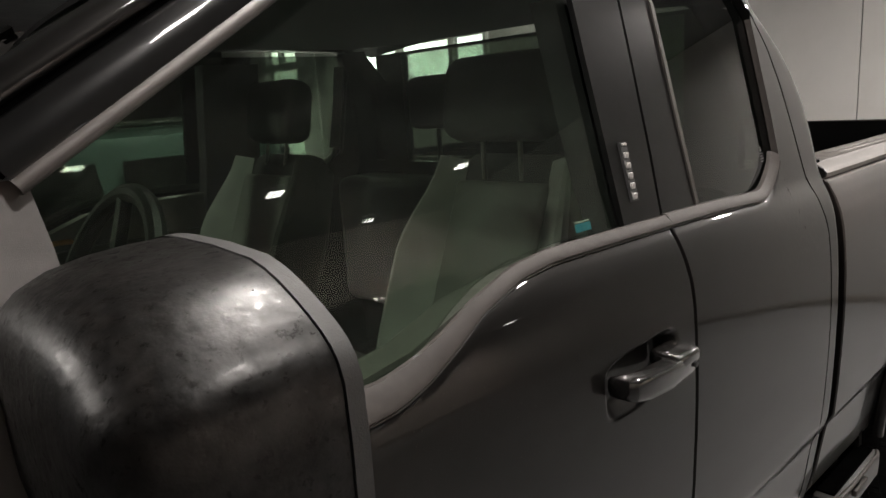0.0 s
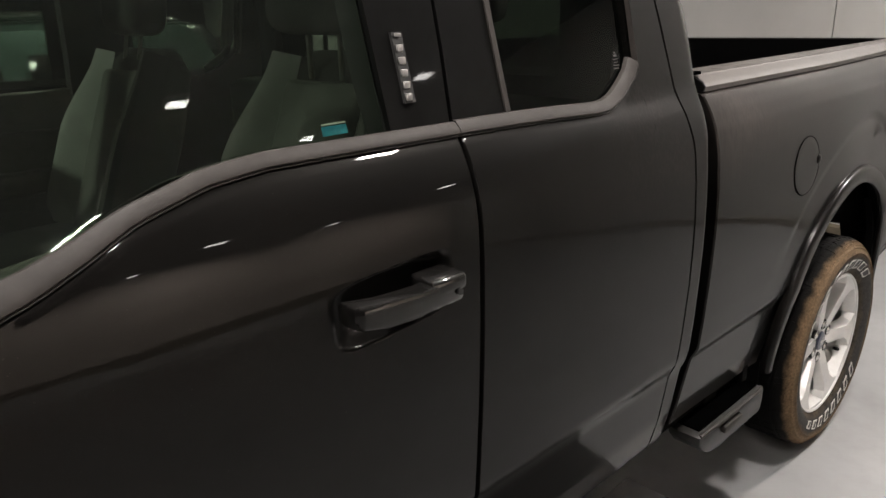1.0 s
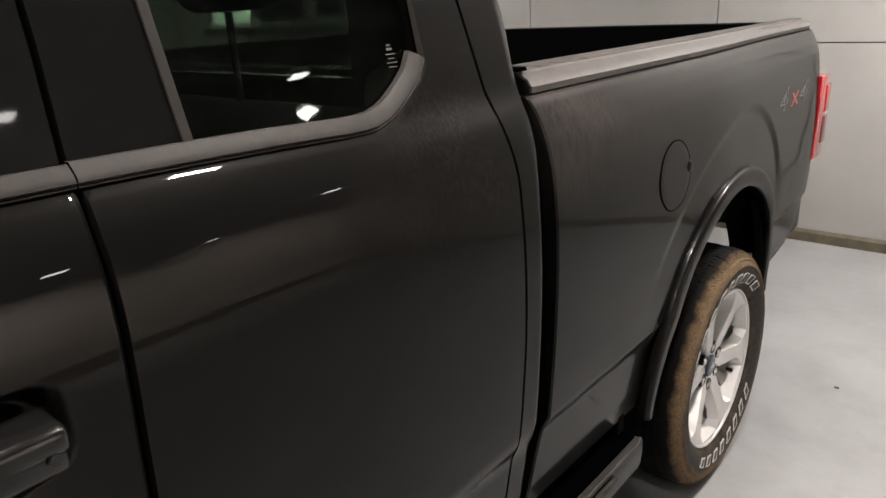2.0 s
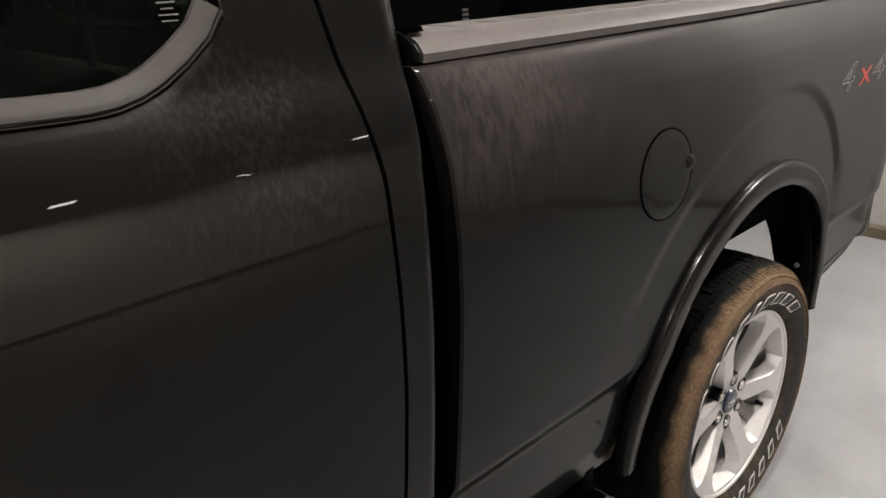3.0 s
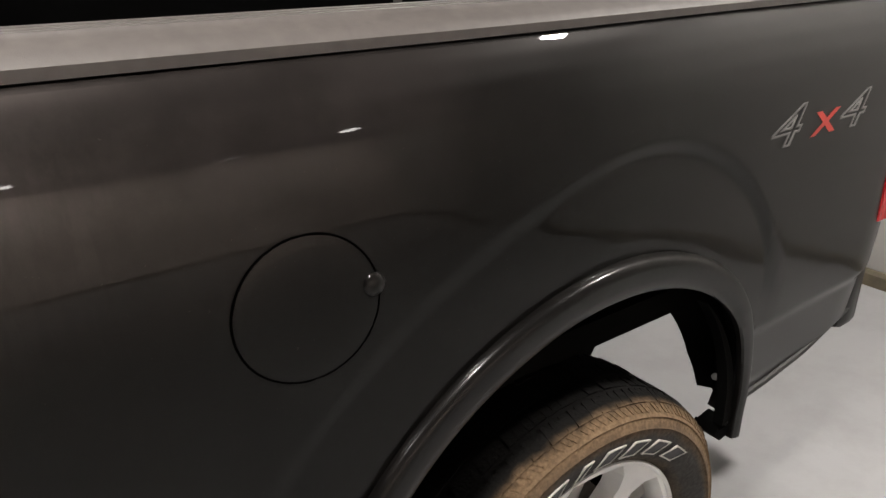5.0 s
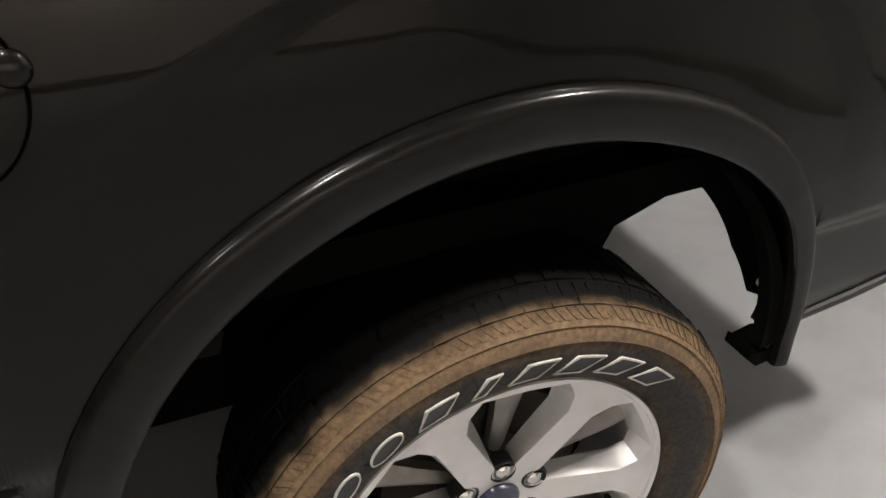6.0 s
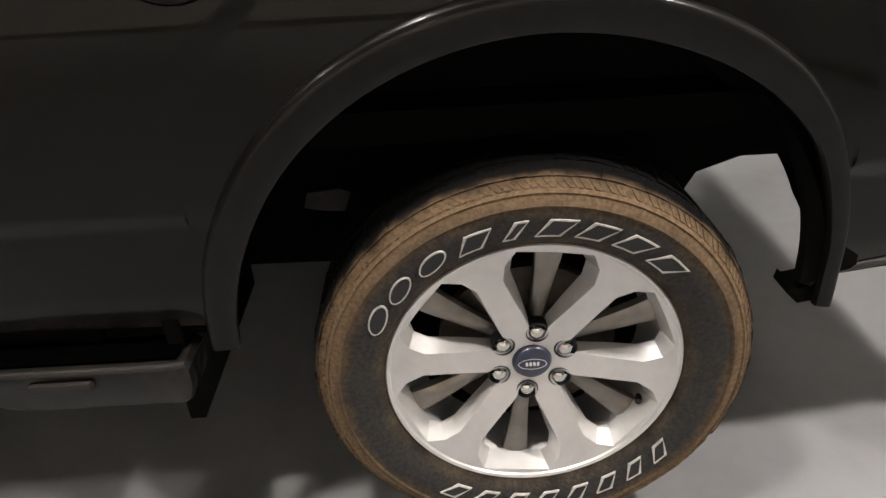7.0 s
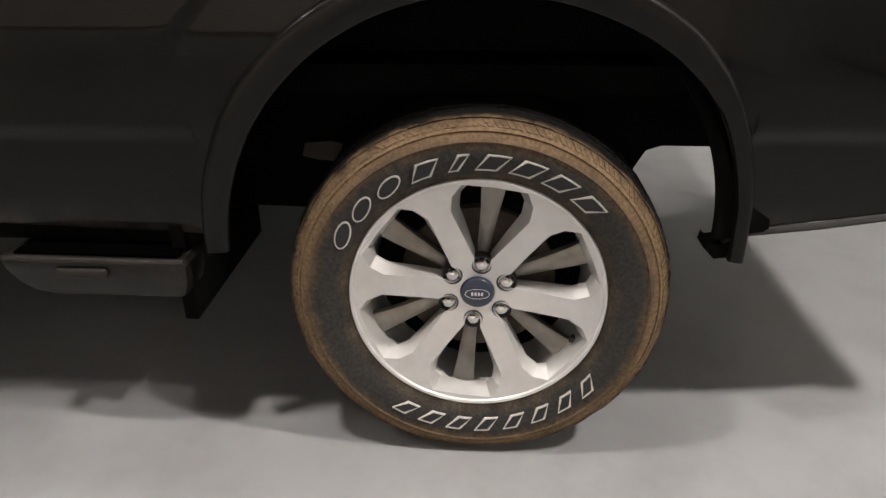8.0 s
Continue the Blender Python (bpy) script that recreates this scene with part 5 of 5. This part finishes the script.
# ---- tail lamp, box step, running board ----
for right in (False, True):
    flip = Matrix.Translation((0, WIDE, 0)) @ Matrix.Diagonal((1, -1, 1, 1)) if right else Matrix.Identity(4)
    tl = new("tail_lamp")
    tl.parent = truck
    tagged(tl, "red tail lamp at the bed corner")
    part("lens", moved(prism([(1.012, 0.905), (0.998, 1.02), (1.014, 1.09), (1.002, 1.16), (1.006, 1.245), (1.125, 1.245), (1.130, 0.905)], "y", 0.034, 0.16, 0.008), flip), REDLENS, tl, "red lens")
    part("inner_lens", moved(prism([(1.09, 0.96), (1.085, 1.05), (1.095, 1.075), (1.15, 1.075), (1.15, 0.96)], "y", 0.030, 0.15, 0.006), flip), DARKLENS, tl, "dark red lens")
    part("upper_lens", moved(prism([(1.10, 1.09), (1.095, 1.20), (1.155, 1.205), (1.155, 1.09)], "y", 0.030, 0.15, 0.006), flip), REDLENS, tl, "red lens")
    bs = new("box_step")
    bs.parent = truck
    tagged(bs, "dusty grey folding step below the bed")
    part("step_body", moved(prism([(-1.020, 0.478), (-1.012, 0.452), (-0.985, 0.420), (-0.955, 0.402), (-0.90, 0.397), (-0.635, 0.393), (-0.622, 0.402), (-0.614, 0.43), (-0.613, 0.470), (-0.622, 0.480), (-1.01, 0.484)], "y", -0.012, 0.09, 0.008), flip), STEPMAT, bs)
    part("step_lip", moved(tube([(-1.012, -0.008, 0.481), (-0.9, -0.014, 0.482), (-0.66, -0.014, 0.480), (-0.622, -0.004, 0.476)], 0.0065, 8), flip), TRIM, bs)
    # thin black sheet added so the step's top reads dark
    part("step_dark_top", moved(box(-0.995, -0.635, 0.004, 0.085, 0.4835, 0.490, 0.002), flip), GAPBLACK, bs, "near-black sheet added to darken the step top")
    part("step_tab", moved(box(-0.893, -0.783, -0.026, -0.008, 0.442, 0.464, 0.005), flip), TRIM, bs)
    part("step_bracket", moved(box(-0.86, -0.78, 0.06, 0.5, 0.44, 0.56, 0.01), flip), UNDER, bs)
    rb = new("running_board")
    rb.parent = truck
    tagged(rb, "dusty running board below the cab doors")
    part("board", moved(prism([(-0.115, 0.440), (-0.122, 0.452), (-0.115, 0.470), (-0.09, 0.478), (0.04, 0.474), (0.05, 0.44), (0.0, 0.420), (-0.09, 0.425)], "x", -2.95, -1.29, 0.012), flip), STEPMAT, rb)
    part("board_pad", moved(box(-2.9, -1.36, -0.085, 0.0, 0.472, 0.481, 0.003), flip), RUBBER, rb)
    for xx in (-2.6, -1.6):
        part("board_bracket", moved(box(xx, xx + 0.08, 0.03, 0.45, 0.43, 0.50, 0.008), flip), UNDER, rb)
    # strip along the lower edge behind the wheel and in front of it
    part("lower_edge_trim", moved(tube([(0.50, 0.055, 0.530), (0.56, float(side_y(0.56, 0.55)) + 0.004, 0.536), (0.70, float(side_y(0.7, 0.56)) - 0.001, 0.556), (0.85, float(side_y(0.85, 0.58)) - 0.001, 0.583), (1.1, float(side_y(1.1, 0.62)) - 0.001, 0.618)], 0.009, 8), flip), BLACKPLASTIC, truck)
    part("liner_tail", moved(prism([(0.482, 0.515), (0.470, 0.530), (0.466, 0.510), (0.490, 0.486), (0.515, 0.490), (0.52, 0.53)], "y", 0.05, 0.11, 0.004), flip), UNDER, truck)
    for bx, by, bz in ((0.512, 0.075, 0.788), (0.524, 0.095, 0.631)):
        nb = bmesh.new()
        bmesh.ops.create_uvsphere(nb, u_segments=12, v_segments=8, radius=0.0085)
        part("liner_bolt", moved(moved(nb, Matrix.Translation((bx - 0.02, by, bz))), flip), WHITEMARK, truck, "pale liner fastener")
    # hook plates inside the bed wall
    hk = new("tie_down_plate")
    hk.parent = truck
    tagged(hk, "slotted grey tie-down plate inside the bed")
    for i in range(4):
        part("slot_bar", moved(box(0.745, 0.785, 0.2005, 0.206, 1.305 + 0.022 * i, 1.319 + 0.022 * i, 0.002), flip), GREYMARK, hk)
for xx, ya, yb in ((-0.921, 0.105, 0.180), (-0.843, 0.098, 0.140), (-0.748, 0.100, 0.122), (-0.748, 0.140, 0.165)):
    part("rail_slot", box(xx - 0.0015, xx + 0.0015, ya, yb, 1.4650, 1.4665), RUBBER, truck, smooth=0)
part("front_corner_cap", prism([(0.072, 1.424), (0.057, 1.430), (0.055, 1.442), (0.064, 1.454), (0.089, 1.4625), (0.096, 1.4685), (0.19, 1.4685), (0.19, 1.45), (0.09, 1.424)], "x", -1.040, -1.0305, 0.003), GLOSSBLACK, truck)
part("rubber_clip", prism([(-1.033, 1.4665), (-1.034, 1.472), (-1.022, 1.4755), (-1.006, 1.474), (-1.002, 1.4665)], "y", 0.085, 0.15, 0.0015), GAPBLACK, truck)

# ---- cabin ----
def seat(y, passenger):
    s_ = new("passenger_seat" if passenger else "driver_seat")
    s_.parent = truck
    tagged(s_, "front seat with grey leather wings and a dark middle")
    back = -0.10 if passenger else 0.0
    tilt = Matrix.Translation((-1.99 + back, y, 0.98)) @ Matrix.Rotation(radians(21), 4, "Y")
    # shell: a rounded slab that narrows to the shoulders
    hs = np.linspace(0, 1, 14)
    P = np.zeros((14, 28, 3))
    for i, h in enumerate(hs):
        half = 0.262 - 0.05 * float(step(0.55, 1.0, h)) - (0.05 if i in (0, 13) else 0)
        deep = 0.062 - (0.03 if i in (0, 13) else 0)
        for j, t in enumerate(np.linspace(0, 2 * math.pi, 28, endpoint=False)):
            c, q = math.cos(t), math.sin(t)
            P[i, j] = (0.075 + deep * math.copysign(abs(q) ** 0.5, q), half * math.copysign(abs(c) ** 0.4, c), 0.01 + 0.625 * h)
    b2 = grid(P, close_v=True)
    bmesh.ops.holes_fill(b2, edges=[e for e in b2.edges if e.is_boundary])
    part("back_shell", moved(b2, tilt), CLOTH, s_)
    part("back_middle", moved(box(-0.012, 0.03, -0.15, 0.15, 0.03, 0.555, 0.02, 3), tilt), MIDCLOTH, s_)
    # wings: faces that slope in from a proud outer edge, leather save where shade is painted
    for sg in (-1, 1):
        rows = []
        for h in np.linspace(0, 1, 12):
            wide = 0.268 - 0.055 * float(step(0.55, 1.0, h))
            out = 0.085 * (1 - 0.55 * float(step(0.5, 1.0, h))) * float(step(-0.15, 0.12, h))
            z = 0.03 + 0.58 * h
            rows.append([(0.012 - d * out, sg * (0.135 + (wide - 0.135) * f), z) for f, d in ((0.0, 0.0), (0.35, 0.42), (0.65, 0.85), (0.82, 1.0), (0.94, 0.92), (1.0, 0.7))])
        b2 = grid(np.array(rows))
        # the passenger's near wing is cloth-dark to stand in for shade
        part("wing", moved(b2, tilt), LEATHER if sg > 0 or not passenger else CLOTH, s_, "side wing of the seat back")
        side = [[rows[i][5], (0.09, sg * (0.266 - 0.055 * float(step(0.55, 1.0, i / 11))), rows[i][5][2])] for i in range(12)]
        part("side_panel", moved(grid(np.array(side)), tilt), CLOTH if passenger or sg > 0 else MIDCLOTH, s_)
    part("cushion", box(-2.36 + back, -1.86 + back, y - 0.26, y + 0.26, 0.86, 1.02, 0.05, 3), LEATHER, s_)
    head = Matrix.Translation((-1.785 + back * 0.5, y, 1.70)) @ Matrix.Rotation(radians(10), 4, "Y")
    wide = 0.14 if passenger else 0.165
    part("headrest", moved(box(-0.05, 0.07, -wide, wide, -0.105, 0.10, 0.048, 4), head), CLOTH, s_)
    for yy in (-0.06, 0.06):
        part("headrest_post", tube([(-1.785 + back * 0.8, y + yy, 1.50), (-1.785 + back * 0.5, y + yy, 1.63)], 0.006, 8), ALLOYDARK, s_)


seat(0.54, False)
seat(1.49, True)
for yy in (0.62, 1.30):
    part("rear_headrest", box(-1.33, -1.23, yy - 0.125, yy + 0.125, 1.60, 1.79, 0.035, 3), CLOTH, truck)
    part("rear_headrest_post", tube([(-1.28, yy, 1.40), (-1.28, yy, 1.62)], 0.008, 8), DASH, truck)
part("rear_bench", box(-1.42, -1.20, 0.22, 1.81, 0.9, 1.42, 0.05, 3), DASH, truck)
part("dashboard", prism([(-3.03, 1.40), (-2.90, 1.43), (-2.83, 1.39), (-2.78, 1.27), (-2.80, 0.95), (-3.03, 0.95)], "y", 0.14, 1.89, 0.02), DASH, truck)
part("console", box(-2.70, -1.95, 0.86, 1.17, 0.6, 1.02, 0.03), DASH, truck)
sw = new("steering_wheel")
sw.parent = truck
tagged(sw, "dark steering wheel with a silver lower spoke")
turn = Matrix.Translation((-2.73, 0.54, 1.42)) @ Matrix.Rotation(radians(-66), 4, "Y")
ring = [(0.185 * math.cos(t), 0.185 * math.sin(t), 0) for t in np.linspace(0, 2 * math.pi, 49)]
part("wheel_ring", moved(tube(ring, 0.016, 10, caps=False), turn), STEERBLACK, sw)
for a in (10, 170, 270):
    part("wheel_spoke", moved(tube([(0.03 * math.cos(radians(a)), 0.03 * math.sin(radians(a)), -0.01), (0.18 * math.cos(radians(a)), 0.18 * math.sin(radians(a)), 0)], 0.013, 8), turn), STEERBLACK if a != 270 else ALLOYDARK, sw)
part("wheel_boss", moved(revolve([(0, -0.03), (0.05, -0.028), (0.065, -0.01), (0.06, 0.03), (0, 0.03)], n=24), turn @ Matrix.Rotation(radians(90), 4, "X")), DASH, sw)
part("column", tube([(-2.73, 0.54, 1.42), (-2.90, 0.54, 1.315)], 0.045, 12), DASH, sw)
for right in (False, True):
    flip = Matrix.Translation((0, WIDE, 0)) @ Matrix.Diagonal((1, -1, 1, 1)) if right else Matrix.Identity(4)
    b2 = box(-2.92, -1.95, 0.105, 0.16, 0.6, 1.30, 0.02)
    part("door_card", moved(b2, flip), DOORCARD, truck)
    b2 = prism([(-2.92, 1.30), (-2.92, 1.335), (-2.60, 1.335), (-2.47, 1.365), (-2.36, 1.405), (-2.25, 1.425), (-1.95, 1.425), (-1.95, 1.30)], "y", 0.105, 0.16, 0.01)
    part("door_card_top", moved(b2, flip), DOORCARD, truck)
    part("arm_rest", moved(box(-2.60, -2.05, 0.16, 0.24, 1.10, 1.18, 0.03), flip), DOORCARD, truck)
    part("door_pull", moved(tube([(-2.60, 0.165, 1.30), (-2.55, 0.185, 1.325), (-2.47, 0.185, 1.335), (-2.42, 0.165, 1.33)], 0.009, 8), flip), WOOD, truck, "amber toned trim strip")
# belt hanging beside the far window
sb = new("seat_belt")
sb.parent = truck
tagged(sb, "pale seat belt hanging beside the window")
part("strap", grid(np.array([[(x + dx, 1.865 - 0.13 * (z - 1.5) + dy, z) for dx, dy in ((-0.024, 0), (0.024, 0), (0.024, -0.003), (-0.024, -0.003))] for x, z in ((-1.335, 1.86), (-1.345, 1.70), (-1.36, 1.60), (-1.366, 1.535))]), close_v=True), BELT, sb)
part("tongue", tube([(-1.365, 1.85, 1.535), (-1.385, 1.845, 1.505), (-1.43, 1.84, 1.478), (-1.475, 1.835, 1.458)], [0.010, 0.013, 0.015, 0.012], 10), ALLOYDARK, sb, "bright metal belt tongue")
part("rear_view_mirror", box(-2.62, -2.60, 0.92, 1.12, 1.72, 1.79, 0.01), DASH, truck)


# ---- parked cars beyond ----
def parked_car(x0, length, y0, wide, high, paint, label):
    c = thing("parked_car", label, "car", "cars parked beyond", (x0, y0, 0))
    L, W, H = length, wide, high
    low = prism([(0.0, 0.34), (0.04, 0.62), (0.10, 0.90), (0.30, 0.98), (L - 1.25, 0.98), (L - 0.25, 0.86), (L - 0.02, 0.66), (L, 0.36), (L - 0.1, 0.24), (0.1, 0.24)], "y", 0.0, W, 0.06)
    part("body", low, paint, c)
    P = []
    for (xa, xb, ins, z) in ((0.22, L - 1.15, 0.02, 0.96), (0.28, L - 1.32, 0.06, 1.12), (0.42, L - 1.62, 0.15, H - 0.16), (0.52, L - 1.85, 0.20, H - 0.05), (0.75, L - 2.1, 0.32, H)):
        P.append([(xa, ins, z), (xa + 0.12, ins - 0.01 if z < 1 else ins, z), (xb - 0.12, ins, z), (xb, ins + 0.08, z), (xb, W - ins - 0.08, z), (xb - 0.12, W - ins, z), (xa + 0.12, W - ins, z), (xa, W - ins - 0.05, z)])
    b2 = grid(np.array(P), close_v=True)
    bmesh.ops.holes_fill(b2, edges=[e for e in b2.edges if e.is_boundary])
    part("cabin", b2, paint, c)
    for sgn in (0, 1):
        for xa, xb in ((0.62, 1.45), (1.53, 2.35), (2.43, L - 1.78)):
            z0, z1 = 1.04, H - 0.17
            yy = [0.04, 0.135]
            pts = [(xa, z0, yy[0]), (xb, z0, yy[0]), (xb - 0.03, z1, yy[1]), (xa + 0.03, z1, yy[1])]
            b2 = bmesh.new()
            vs = [b2.verts.new((x, (y - 0.012) if sgn == 0 else W - y + 0.012, z)) for x, z, y in pts]
            b2.faces.new(vs)
            bmesh.ops.solidify(b2, geom=b2.faces[:], thickness=0.006)
            part("side_window", b2, GLOSSBLACK, c, smooth=0)
        part("roof_bar", tube([(0.8, 0.28 if sgn == 0 else W - 0.28, H + 0.03), (L - 2.3, 0.28 if sgn == 0 else W - 0.28, H + 0.03)], 0.016, 8), CHROME, c)
        yy = 0.0 if sgn == 0 else W
        part("tail_lamp", box(-0.01, 0.12, (0.02 if sgn == 0 else W - 0.28), (0.28 if sgn == 0 else W - 0.02), 0.72, 0.93, 0.02), REDLENS, c, "red tail lamp")
        for xw in (0.85, L - 0.95):
            w = new("wheel")
            w.parent = c
            w.location = (xw, 0.0 if sgn == 0 else W, 0.335)
            ya, yb = (-0.005, 0.2) if sgn == 0 else (-0.2, 0.005)
            part("tyre", revolve([(0.21, ya), (0.30, ya), (0.335, ya + 0.03), (0.335, yb - 0.03), (0.30, yb), (0.21, yb)], n=40), RUBBER, w)
            part("rim", revolve([(0.0, ya + 0.02), (0.16, ya + 0.03), (0.205, ya + 0.01), (0.215, ya + 0.03), (0.215, yb - 0.03), (0.0, yb - 0.03)], n=32), ALLOYDARK, w)
    part("rear_glass", box(0.30, 0.31, 0.25, W - 0.25, 1.08, H - 0.2), GLOSSBLACK, c, smooth=0)
    return c


GREENPAINT = mat("dark_green_car_paint", (0.07, 0.105, 0.095), 0.3, 0.4, 1.0, 0.04, noise_scale=300, noise_amt=0.1)
BLACKPAINT = mat("black_car_paint", (0.004, 0.004, 0.005), 0.35, 0.0, 0.12, 0.03, spec=0.2, noise_scale=300, noise_amt=0.1)
c1 = parked_car(0, 4.9, 0, 1.85, 1.66, GREENPAINT, "dark green estate car parked beside the truck")
c1.matrix_basis = pose(-0.30, 5.1, 0, 0, 0, 180)
c2 = parked_car(0, 4.8, 0, 1.85, 1.63, BLACKPAINT, "black off-road car parked further back")
c2.matrix_basis = pose(1.75, 9.4, 0, 0, 0, 180)
c3 = parked_car(0, 4.8, 0, 1.85, 1.82, BLACKPAINT, "black estate car parked in the bright next room")
c3.matrix_basis = pose(4.1, 8.9, 0, 0, 0, -90)

# ---- small plates in the wheelhouse, added for a bright gap and a lit frame part ----
part("wheelhouse_patch", prism([(0.024, 0.778), (0.037, 0.784), (0.078, 0.782), (0.092, 0.764), (0.06, 0.768)], "y", 0.340, 0.352, 0.001), WHITEMARK, truck, "pale plate standing in for bright floor seen through a gap")
part("wheelhouse_patch", prism([(-0.438, 0.600), (-0.428, 0.634), (-0.36, 0.640), (-0.336, 0.632), (-0.352, 0.588), (-0.40, 0.592)], "y", 0.338, 0.352, 0.002), TRIM, truck, "grey plate standing in for a lit part of the frame")
